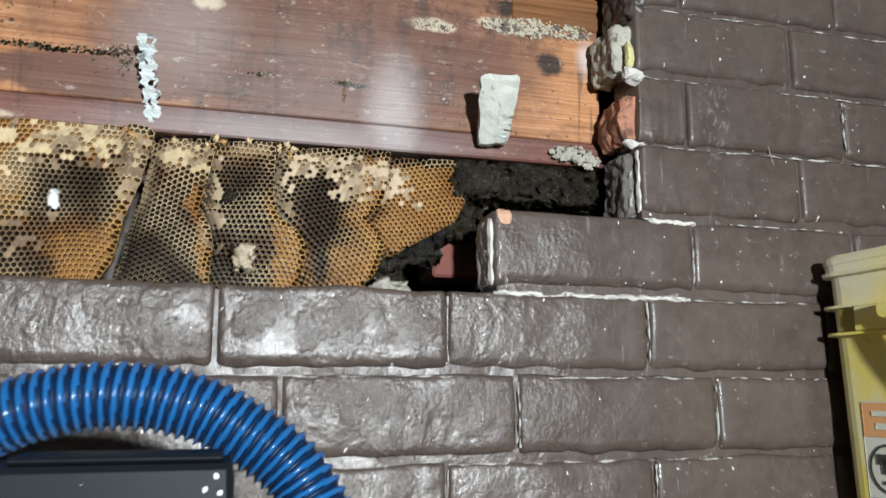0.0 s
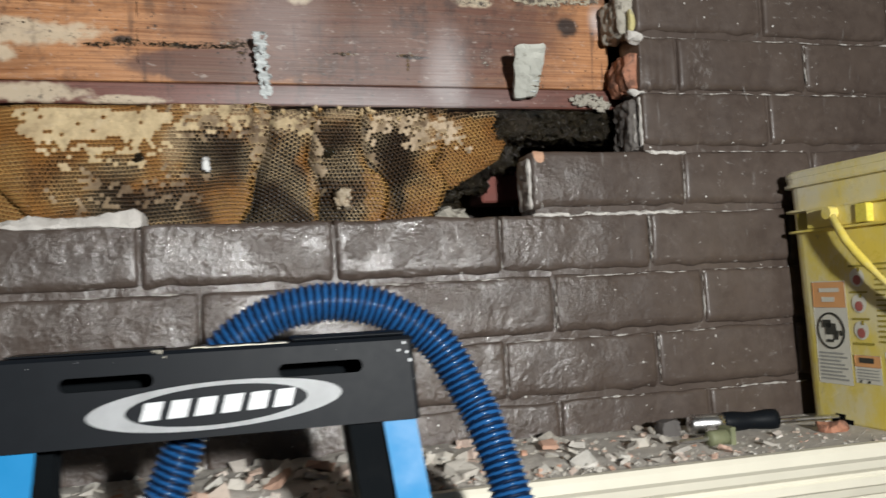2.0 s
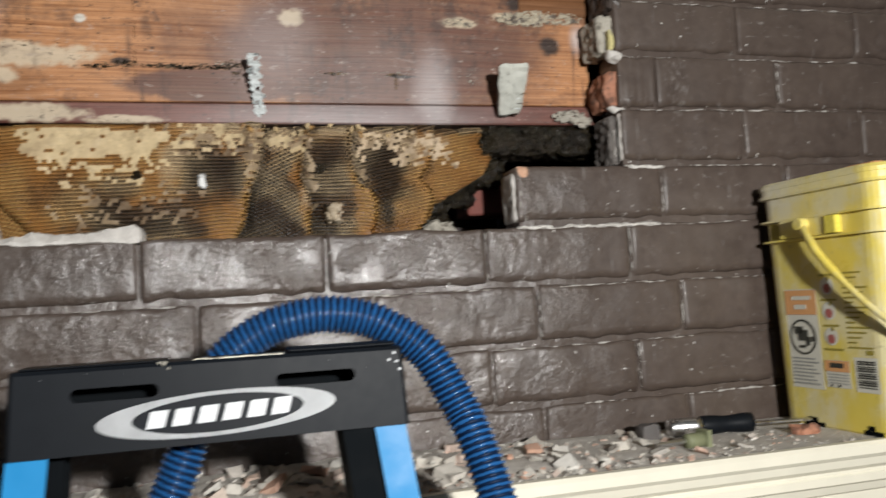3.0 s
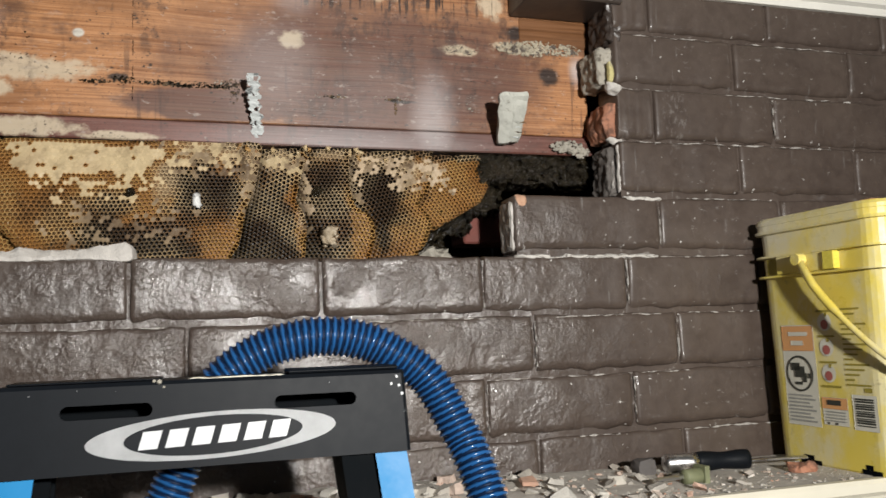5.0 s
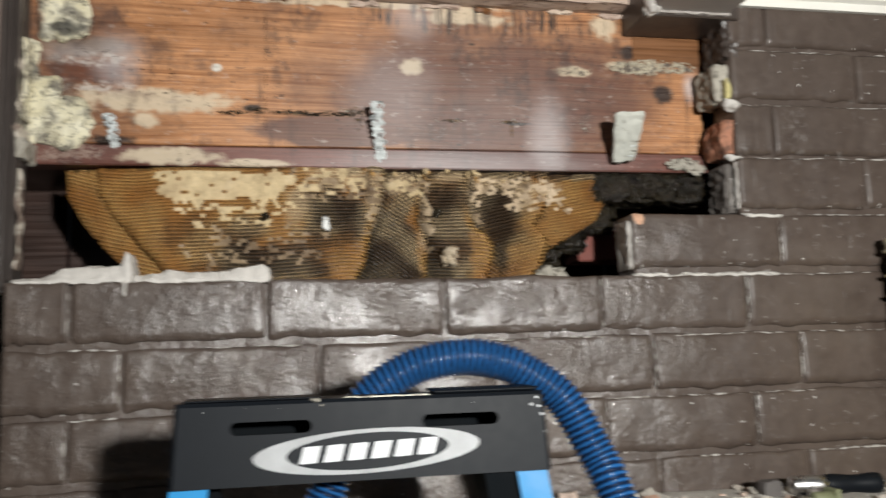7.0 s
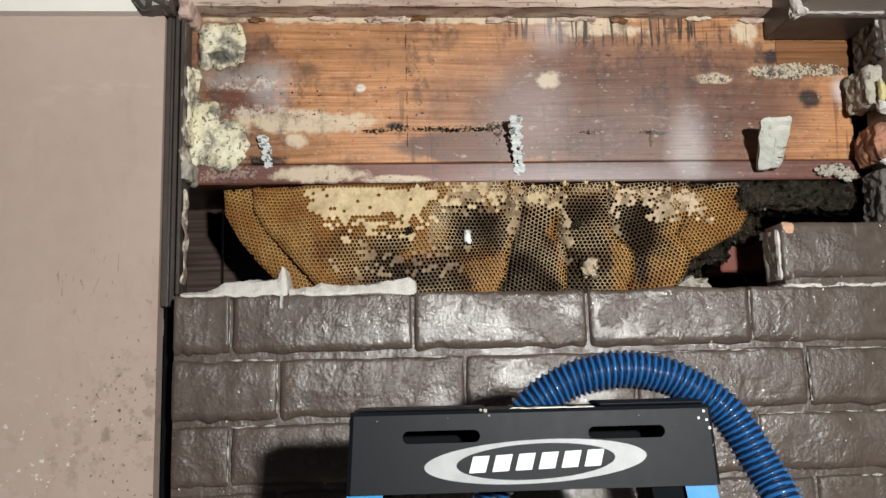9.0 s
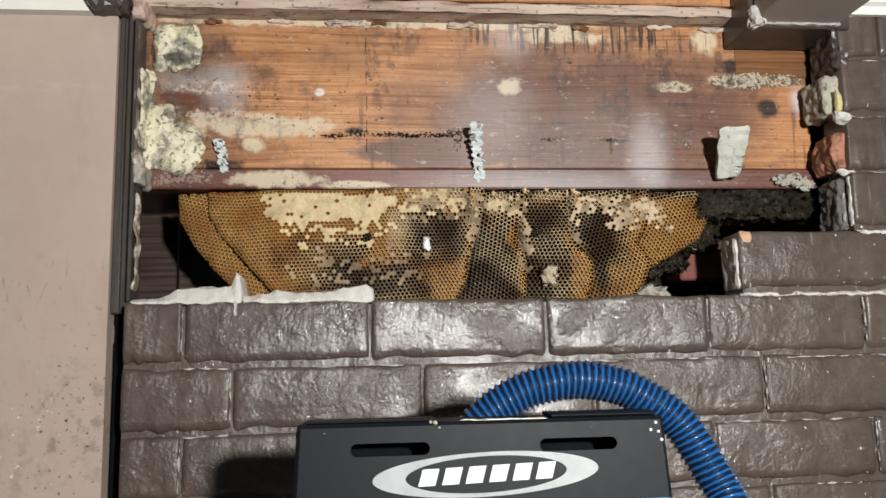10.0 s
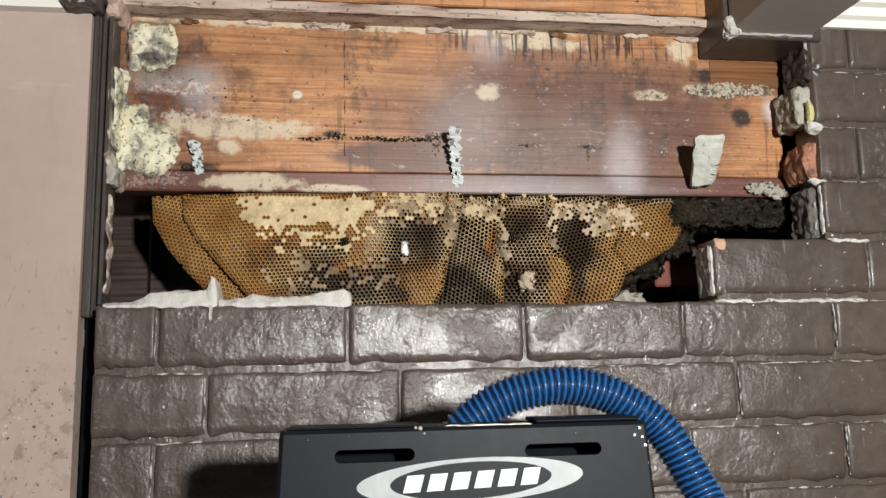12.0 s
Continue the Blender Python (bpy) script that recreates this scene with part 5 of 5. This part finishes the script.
def shell(levels, radius=0.03, n=6):
    """A body with rounded corners through the levels (height, half width)."""
    bm = bmesh.new()
    rings = []
    for z, h in levels:
        ring = []
        for cx, cy, a0 in ((1, 1, 0), (-1, 1, 90), (-1, -1, 180), (1, -1, 270)):
            for k in range(n + 1):
                a = math.radians(a0 + 90 * k / n)
                ring.append(bm.verts.new((cx * (h - radius) + radius * math.cos(a), cy * (h + LONG - radius) + radius * math.sin(a), z)))
        rings.append(ring)
    m = len(rings[0])
    for a, b in zip(rings, rings[1:]):
        for k in range(m):
            bm.faces.new((a[k], a[(k + 1) % m], b[(k + 1) % m], b[k]))
    bm.faces.new(rings[0])
    bm.faces.new(rings[-1])
    return bm


def flange(z, out, thick=0.003):
    h = half_at(z)
    return shell([(z - thick / 2 - 0.0004, h - 0.001), (z - thick / 2, h + out), (z + thick / 2, h + out), (z + thick / 2 + 0.0004, h - 0.001)], 0.032)


part("body", shell([(0.0, 0.0905), (0.004, half_at(0)), (0.28, half_at(0.28)), (0.35, half_at(0.35))]), YELLOW, pail)
part("rim_band", flange(0.280, 0.0080), YELLOW, pail)
part("rim_band", flange(0.311, 0.0085), YELLOW, pail)
part("lid", shell([(0.346, half_at(0.346) - 0.001), (0.347, 0.1085), (0.351, 0.1093), (0.3515, 0.1062), (0.360, 0.1062), (0.3605, 0.1072), (0.366, 0.1076), (0.371, 0.104), (0.372, 0.094)], 0.034), YELLOW, pail, "yellow snap-on lid")
part("lid_knob", shell([(0.371, 0.016), (0.386, 0.013), (0.388, 0.010)], 0.007), LABEL_O, pail, "orange knob on the lid")


def on_face(name, u0, u1, z0, z1, mat, parent, lift=0.0006, label=""):
    """A flat print on the pail's labelled side; u runs from the wall outwards."""
    bm = bmesh.new()
    q = []
    for dx in (0.0, -0.0003):
        q.append([bm.verts.new((-half_at(z) - lift - dx, -u, z)) for u, z in ((u0, z0), (u1, z0), (u1, z1), (u0, z1))])
    bm.faces.new(q[1])
    for i in range(4):
        bm.faces.new((q[0][i], q[0][(i + 1) % 4], q[1][(i + 1) % 4], q[1][i]))
    return part(name, bm, mat, parent, label)


def disc_on_face(name, u, z, r, r_in, mat, parent, lift):
    bm = bmesh.new()
    n = 36
    turns = [2 * math.pi * k / n for k in range(n)]
    o = [bm.verts.new((-half_at(z + r * math.sin(a)) - lift, -(u + r * math.cos(a)), z + r * math.sin(a))) for a in turns]
    if r_in:
        i = [bm.verts.new((-half_at(z + r_in * math.sin(a)) - lift, -(u + r_in * math.cos(a)), z + r_in * math.sin(a))) for a in turns]
        for k in range(n):
            bm.faces.new((o[k], o[(k + 1) % n], i[(k + 1) % n], i[k]))
    else:
        bm.faces.new(o)
    return part(name, bm, mat, parent)


# moulded lug between the bands, where the bail turns
lug = part("lug", box(-0.1085, -0.096, -0.0285, 0.066, 0.282, 0.3095, 0.0012), YELLOW, pail, "moulded lug that holds the bail")
part("lug_end", box(-0.112, -0.100, -0.050, -0.029, 0.283, 0.3085, 0.0012), plain("bright_yellow", (0.80, 0.68, 0.10), 0.3), lug)
# olive plate on the surface: a recess's shade given as colour
part("lug_recess", box(-0.1015, -0.0985, 0.068, 0.093, 0.2835, 0.3075), LABEL_OLIVE, lug)
wl = on_face("warning_label", -0.077, -0.013, 0.057, 0.205, LABEL_W, pail, 0.0006, "pale warning label with an orange heading")
on_face("heading", -0.0755, -0.0145, 0.167, 0.2035, LABEL_O, wl, 0.0012)
on_face("heading_bar", -0.062, -0.024, 0.189, 0.195, LABEL_W, wl, 0.0018)
on_face("heading_bar", -0.058, -0.034, 0.175, 0.182, LABEL_W, wl, 0.0018)
disc_on_face("warning_ring", -0.046, 0.1335, 0.0265, 0.0236, LABEL_K, wl, 0.0014)
for u0, u1, z0, z1 in ((-0.062, -0.045, 0.138, 0.149), (-0.056, -0.036, 0.128, 0.144), (-0.041, -0.033, 0.121, 0.134), (-0.030, -0.025, 0.127, 0.134), (-0.056, -0.042, 0.117, 0.121)):
    on_face("warning_mark", u0, u1, z0, z1, LABEL_K, wl, 0.0014)
for i in range(8):
    on_face("print_line", -0.073, -0.020 - 0.006 * (i % 3), 0.063 + i * 0.0053, 0.0652 + i * 0.0053, LABEL_G, wl, 0.0012)
for z in (0.2086, 0.1725, 0.1355):
    d = disc_on_face("icon", 0.010, z, 0.0128, 0, LABEL_W, pail, 0.0008)
    disc_on_face("icon_fill", 0.010, z - 0.0035, 0.0068, 0, LABEL_R, d, 0.0014)
    on_face("icon_line", -0.004, 0.026, z + 0.0145, z + 0.0172, LABEL_OLIVE, d, 0.0010)
    on_face("icon_line", 0.012, 0.016, z + 0.008, z + 0.0135, LABEL_OLIVE, d, 0.0016)
on_face("print_line", -0.006, 0.030, 0.1155, 0.1185, LABEL_OLIVE, pail, 0.0008)
for i in range(16):
    on_face("print_line", 0.040, 0.082 - 0.009 * ((i * 7) % 4), 0.120 + i * 0.0070, 0.1224 + i * 0.0070, LABEL_OLIVE, pail, 0.0008)
on_face("print_block", 0.070, 0.082, 0.112, 0.118, LABEL_OLIVE, pail, 0.0008)
sl = on_face("small_label", -0.0075, 0.038, 0.0625, 0.1015, LABEL_W, pail, 0.0007, "small label with an orange band")
on_face("band", -0.0070, 0.0375, 0.0855, 0.1010, LABEL_O, sl, 0.0013)
on_face("band_print", 0.002, 0.027, 0.091, 0.098, LABEL_K, sl, 0.0018)
for i in range(4):
    on_face("print_line", -0.004, 0.034, 0.068 + i * 0.0042, 0.0693 + i * 0.0042, LABEL_G, sl, 0.0013)
on_face("print_dot", 0.000, 0.003, 0.0635, 0.0665, LABEL_K, sl, 0.0013)
on_face("print_dot", 0.014, 0.018, 0.0635, 0.0665, LABEL_K, sl, 0.0013)
bc = on_face("barcode", 0.047, 0.088, 0.060, 0.108, LABEL_W, pail, 0.0007, "white barcode label")
for i in range(12):
    on_face("bar", 0.052, 0.083, 0.066 + i * 0.0032, 0.066 + i * 0.0032 + (0.0022 if i % 3 else 0.0013), LABEL_K, bc, 0.0013)
# flat near-black patches stand in for the shade in the foot's notches
for u0, u1 in ((-0.060, -0.020), (0.052, 0.085)):
    foot = on_face("foot_notch", u0, u1, 0.0005, 0.008, INNER, pail, 0.0006, "flat dark patch drawn as the shade of a foot notch")
    on_face("notch_peak", u0 + 0.007, u1 - 0.014, 0.0082, 0.0145, INNER, foot, 0.0006)
bail = []
for k in range(41):
    a = math.pi * k / 40
    down = math.sin(a) ** 0.55
    bail.append(Vector((-0.1165 * math.copysign(abs(math.cos(a)) ** 0.2, math.cos(a)), 0.012 - 0.165 * down ** 1.3, 0.301 - 0.165 * down)))
b = part("bail", tube(bail, lambda i: 0.0043 if 3 < i < 37 else 0.006, 10), YELLOW, pail, "yellow plastic carrying bail hanging down", True)
part("pivot", tube([Vector((-0.1225, 0.012, 0.301)), Vector((-0.106, 0.012, 0.301))], 0.0088, 16), YELLOW, b)

# ---- chisel and odds on the ledge ----
chisel = tagged(base("chisel", 0.551, -0.060, 1.7065, -9), "chisel with a black handle and steel cap on the ledge", "chisel")
part("handle", tube([Vector((0.046 + 0.082 * k / 10, 0, 0)) for k in range(11)], lambda i: 0.0132 + 0.0012 * math.sin(i * 0.9), 16), BLACK, chisel, "black rubber handle", True)
part("cap", tube([Vector((x, 0, 0)) for x in (0.0, 0.001, 0.004, 0.040, 0.048)], lambda i: (0.009, 0.011, 0.0132, 0.0132, 0.0138)[i], 16), CHROME, chisel, "steel striking cap", True)
part("blade", box(0.126, 0.22, -0.007, 0.007, -0.004, 0.000, 0.001), CHROME, chisel)
plug = tagged(base("hose_fitting", 0.524, -0.150, 1.704, 8), "dusty olive plastic fitting lying in the rubble", "fitting")
part("barrel", tube([Vector((x, 0, 0)) for x in (0, 0.002, 0.026, 0.028)], lambda i: (0.009, 0.010, 0.010, 0.008)[i], 14), GREEN, plug, smooth=True)
part("flange", box(0.027, 0.035, -0.012, 0.012, -0.011, 0.013, 0.001), GREEN, plug)
part("pin", tube([Vector((-0.045, 0.003, 0)), Vector((0, 0.003, 0))], 0.0035, 8), CHROME, plug)
tagged(link("mortar_cube", rough_block(0.502, 0.532, -0.075, -0.05, 1.692, 1.717, 0.01, 0.002, 60, 2), plain("dark_painted_chip", (0.10, 0.09, 0.085), 0.7)), "dark painted chip of brick lying on the ledge", "chip")
tagged(link("brick_shard", rough_block(0.70, 0.745, -0.155, -0.125, 1.692, 1.708, 0.009, 0.005, 45, 8), RAW_BRICK), "orange broken brick shard beside the pail", "brick shard")

# ---- rubble ----
rng = random.Random(7)
shapes = []
for k in range(10):
    bm = bmesh.new()
    bmesh.ops.create_cube(bm, size=1.5)
    bmesh.ops.bisect_plane(bm, geom=bm.verts[:] + bm.edges[:] + bm.faces[:], plane_co=(0.1, 0, 0), plane_no=(1, 0.4 - 0.1 * k, 0.2))
    flat = (0.28, 0.42, 0.7)[k % 3]
    jit = random.Random(k)
    for v in bm.verts:
        v.co = Vector((v.co.x * 1.2 * jit.uniform(0.55, 1.2), v.co.y * jit.uniform(0.45, 1.15), v.co.z * flat * jit.uniform(0.5, 1.2)))
    bmesh.ops.triangulate(bm, faces=bm.faces[:])
    me = bpy.data.meshes.new("chunk")
    bm.to_mesh(me)
    bm.free()
    me.materials.append(RUBBLE)
    shapes.append(me)
for i in range(330):
    x = -0.50 + 1.22 * rng.random()
    y = -0.20 + 0.19 * rng.random() ** 1.3
    if x > 0.55 and rng.random() < 0.7:
        continue
    near = math.exp(-((x - 0.12) / 0.28) ** 2)
    r = (0.0030 + 0.0110 * rng.random() ** 2.2) * (0.7 + 0.8 * near)
    heap = 0.018 * near * rng.random() * (1 - abs(y + 0.1) / 0.12)
    ob = new("rubble_chunk", shapes[i % 10])
    ob.matrix_world = pose(x, y, LEDGE + r * 0.55 + max(0, heap), rng.uniform(-32, 32), rng.uniform(-32, 32), rng.uniform(0, 360)) @ Matrix.Scale(r, 4)
    tagged(ob, "broken chunk of mortar or brick on the dusty ledge", "rubble", group="rubble on the ledge")

verts, faces = [], []
ico = [(v.co.copy()) for v in bpy.data.meshes["chunk"].vertices]
tri = [tuple(p.vertices) for p in bpy.data.meshes["chunk"].polygons]
for i in range(9000):
    x = -0.52 + 1.9 * rng.random()
    y = -0.212 + 0.212 * rng.random()
    near = math.exp(-((x - 0.12) / 0.35) ** 2)
    if rng.random() > 0.25 + near:
        continue
    r = 0.0012 + 0.0035 * rng.random() ** 3 * (0.6 + near)
    m = pose(x, y, LEDGE + r * 0.4 + 0.006 * near * rng.random(), rng.uniform(-40, 40), rng.uniform(-40, 40), rng.uniform(0, 360))
    k = len(verts)
    verts += [tuple(m @ (c * r)) for c in ico]
    faces += [tuple(k + j for j in t) for t in tri]
me = bpy.data.meshes.new("grit")
me.from_pydata(verts, [], faces)
me.materials.append(RUBBLE)
tagged(new("grit", me), "loose mortar grit and dust strewn along the ledge", "grit", kind="stuff")
# mound of dust under the chunks
bm = bmesh.new()
bmesh.ops.create_grid(bm, x_segments=90, y_segments=16, size=0.5, matrix=Matrix.Translation((0.15, -0.104, 0)) @ Matrix.Diagonal((1.35, 0.205, 1, 1)))
for v in bm.verts:
    near = math.exp(-((v.co.x - 0.1) / 0.33) ** 2)
    edge_fade = max(0.0, min(1.0, (v.co.y + 0.206) / 0.05)) * max(0.0, min(1, (0.82 - v.co.x) / 0.1)) * max(0.0, min(1, (v.co.x + 0.52) / 0.1))
    v.co.z = LEDGE + 0.0012 + edge_fade * near * (0.006 + 0.012 * abs(noise.noise(Vector((v.co.x * 22, v.co.y * 22, 0)))) + 0.004 * noise.noise(Vector((v.co.x * 80, v.co.y * 80, 2))))
tagged(link("dust_heap", bm, DUST, smooth=True), "low heap of grey mortar dust on the ledge", "dust", kind="stuff")

# ---- bricks of the wall ----
def brick_mesh(seed, length, height):
    """A brick's painted face, softly pillowed and dented, with rounded arrises."""
    bm = bmesh.new()
    nx, nz = 22, 7
    rows = []
    for k in range(nz + 1):
        row = []
        for i in range(nx + 1):
            u = (0, 0.012, 0.03)[i] if i < 3 else (0.97, 0.988, 1)[i - 20] if i > 19 else 0.03 + 0.94 * (i - 2) / 18
            w = (0, 0.045, 0.10, 0.16, 0.60, 0.915, 0.97, 1)[k]
            eu, ew = min(u, 1 - u) * length, min(w, 1 - w) * height
            round_off = 0.0034 * max(0, 1 - eu / 0.0050) ** 2 + (0.0062 * max(0, 1 - ew / 0.0110) ** 2 if w < 0.5 else 0.0034 * max(0, 1 - ew / 0.0060) ** 2)
            dent = 0.0028 * noise.noise(Vector((u * 4 + seed * 5.3, w * 2.2, seed))) + 0.0012 * noise.noise(Vector((u * 11 + seed, w * 6, seed * 2.0)))
            fray = 0.0034 * noise.noise(Vector((u * 9 + seed * 3.1, 5.0, seed))) * (1 if w < 0.1 else 0.45 if w > 0.9 else 0)
            sway = 0.0036 * noise.noise(Vector((u * 3 + seed * 2.7, 8.0 * round(w), seed))) + fray
            jut = 0.002 * noise.noise(Vector((3.0 * round(u), w * 3, seed * 1.9)))
            row.append(bm.verts.new(((u - 0.5) * length + jut, dent + round_off, (w - 0.5) * height + sway)))
        rows.append(row)
    for a, b in zip(rows, rows[1:]):
        for i in range(nx):
            bm.faces.new((a[i], a[i + 1], b[i + 1], b[i]))
    rim_edges = [e for e in bm.edges if len(e.link_faces) == 1]
    out = bmesh.ops.extrude_edge_only(bm, edges=rim_edges)
    for v in out["geom"]:
        if isinstance(v, bmesh.types.BMVert):
            v.co.y = 0.05
    bmesh.ops.recalc_face_normals(bm, faces=bm.faces)
    me = bpy.data.meshes.new("brick")
    bm.to_mesh(me)
    bm.free()
    for p in me.polygons:
        p.use_smooth = True
    me.materials.append(BRICK)
    return me


BRICKS = [brick_mesh(k + 1, 0.2365, 0.0805) for k in range(9)]


def lift(row):
    """How high the top of a course lies over the sill; the courses over it are a little taller."""
    return COURSE * row + (0.003 if row == 1 else 0.004 if row == 2 else 0.0)


EVEN = [-0.503, -0.422, -0.172, 0.074, 0.309, 0.545, 0.785, 1.028]
ODD = [-0.503, -0.357, -0.101, 0.138, 0.386, 0.628, 0.85, 1.085]
UPPER_EVEN = [0.542, 0.764, 1.001, 1.24]
UPPER_ODD = [0.36, 0.608, 0.837, 1.08]
for row in range(-4, 6):
    if row > 0:
        joints = list(UPPER_EVEN if row % 2 == 0 else UPPER_ODD)
    else:
        joints = list(EVEN if row % 2 == 0 else ODD)
    while joints[-1] < 2.5:
        joints.append(joints[-1] + 0.2435)
    for a, b in zip(joints, joints[1:]):
        if row > 1:
            a = max(a, 0.540)
        k = rng.randrange(9)
        ob = new("brick", BRICKS[k])
        ob.parent = wall
        wide = (b - a - rng.uniform(0.0035, 0.0062)) / 0.2365
        ob.matrix_local = pose((a + b) / 2, rng.uniform(-0.001, 0.0015), SILL + lift(row) - 0.0405 + (rng.uniform(-0.0012, 0.0012) if row else 0), -rng.uniform(0.2, 1.5), rng.uniform(-0.25, 0.25), rng.uniform(-0.3, 0.3)) @ Matrix.Diagonal((wide, 1, 1, 1))

# chipped white mortar showing along some joints
WORN = mould("worn_joint_paint", (0.50, 0.475, 0.44), (0.16, 0.13, 0.11), 110, 0.5, 0.62)


def chip_line(x0, x1, z, upright=False, size=0.0012):
    bm = bmesh.new()
    n = max(4, int(abs(x1 - x0) / 0.004))
    pts = []
    for i in range(n + 1):
        f = x0 + (x1 - x0) * i / n
        w = 0.0022 * noise.noise(Vector((f * 45, z * 30, 1.0)))
        pts.append(Vector((z + w, 0.0012, f)) if upright else Vector((f, 0.0018, z + w)))
    tube(pts, lambda i: size * max(0.02, 0.42 + 2.2 * noise.noise(Vector((i * 0.37, z * 50, x0 * 9)))), 5, bm)
    return part("mortar_crack", bm, WORN, wall)


for x0, x1, row in ((0.37, 0.60, 0), (0.36, 0.72, 0), (0.60, 0.76, 0), (0.42, 0.60, -1), (0.14, 0.34, -1), (0.64, 0.78, -1), (0.31, 0.50, -2), (0.52, 0.68, -2), (0.40, 0.53, -3), (0.62, 0.80, -3),
                    (0.545, 0.60, 1), (0.66, 0.82, 1), (0.55, 0.66, 2), (0.66, 0.95, 2), (0.55, 0.64, 3), (0.72, 1.0, 3), (0.58, 0.72, 4), (0.80, 1.0, 4), (-0.43, -0.36, -1), (-0.25, -0.12, -1), (-0.42, -0.36, -2)):
    chip_line(x0, x1, SILL + lift(row) - 0.001, False, 0.0010)
for x, row in ((0.545, 0), (0.607, 1), (0.372, 1), (0.309, 0), (0.628, -1), (0.388, -1), (0.547, -2), (0.837, 3), (-0.424, 0), (-0.424, -2), (-0.359, -1), (0.309, -2)):
    chip_line(SILL + lift(row) - 0.074, SILL + lift(row) - 0.006, x, True, 0.0011)
ob = part("mortar_crack", rough_block(0.44, 0.60, -0.001, 0.03, SILL - 0.0035, SILL + 0.0025, 0.006, 0.0024, 90, 4), MORTAR, wall, "white mortar bed under the stepped brick")
ob = part("mortar_crack", rough_block(0.36, 0.42, -0.001, 0.03, SILL - 0.003, SILL + 0.003, 0.006, 0.002, 90, 6), MORTAR, wall)
ob = part("mortar_crack", rough_block(0.356, 0.361, 0.0005, 0.05, SILL + 0.008, SILL + COURSE - 0.006, 0.006, 0.0016, 90, 7), MORTAR, wall)
CHIP = mould("pale_orange_brick", (0.62, 0.37, 0.24), (0.42, 0.22, 0.14), 90)
part("broken_corner", rough_block(0.3655, 0.383, -0.0015, 0.03, SILL + 0.076, SILL + 0.0915, 0.004, 0.0022, 110, 3), CHIP, wall, "orange broken corner of the stepped brick")
for x, z0, z1 in ((0.3655, 0.012, 0.078), (0.3735, 0.008, 0.060), (0.3790, 0.040, 0.076)):
    part("mortar_crack", rough_block(x, x + 0.0026, -0.0016, 0.006, SILL + z0, SILL + z1, 0.004, 0.0016, 120, x * 50), MORTAR, wall)
ob = part("mortar_crack", rough_block(0.55, 0.615, -0.001, 0.03, SILL + COURSE - 0.0025, SILL + COURSE + 0.004, 0.006, 0.0022, 90, 9), MORTAR, wall)


# pale runs and scratches in the paint of the upper wall
RUN_PAINT = plain("pale_paint_run", (0.15, 0.125, 0.11), 0.5, vary=0.4, scale=90)
for pts in (((0.700, 2.278), (0.712, 2.24), (0.722, 2.20), (0.735, 2.16), (0.752, 2.135)), ((0.575, 2.262), (0.578, 2.235), (0.574, 2.21)), ((0.845, 2.10), (0.846, 2.085), (0.845, 2.07))):
    bm = tube(smooth_path([(x, 0.0004, z) for x, z in pts], 6), 0.0008, 5)
    for v in bm.verts:
        v.co.y = 0.0006 + 0.3 * v.co.y
    part("paint_run", bm, RUN_PAINT, wall)
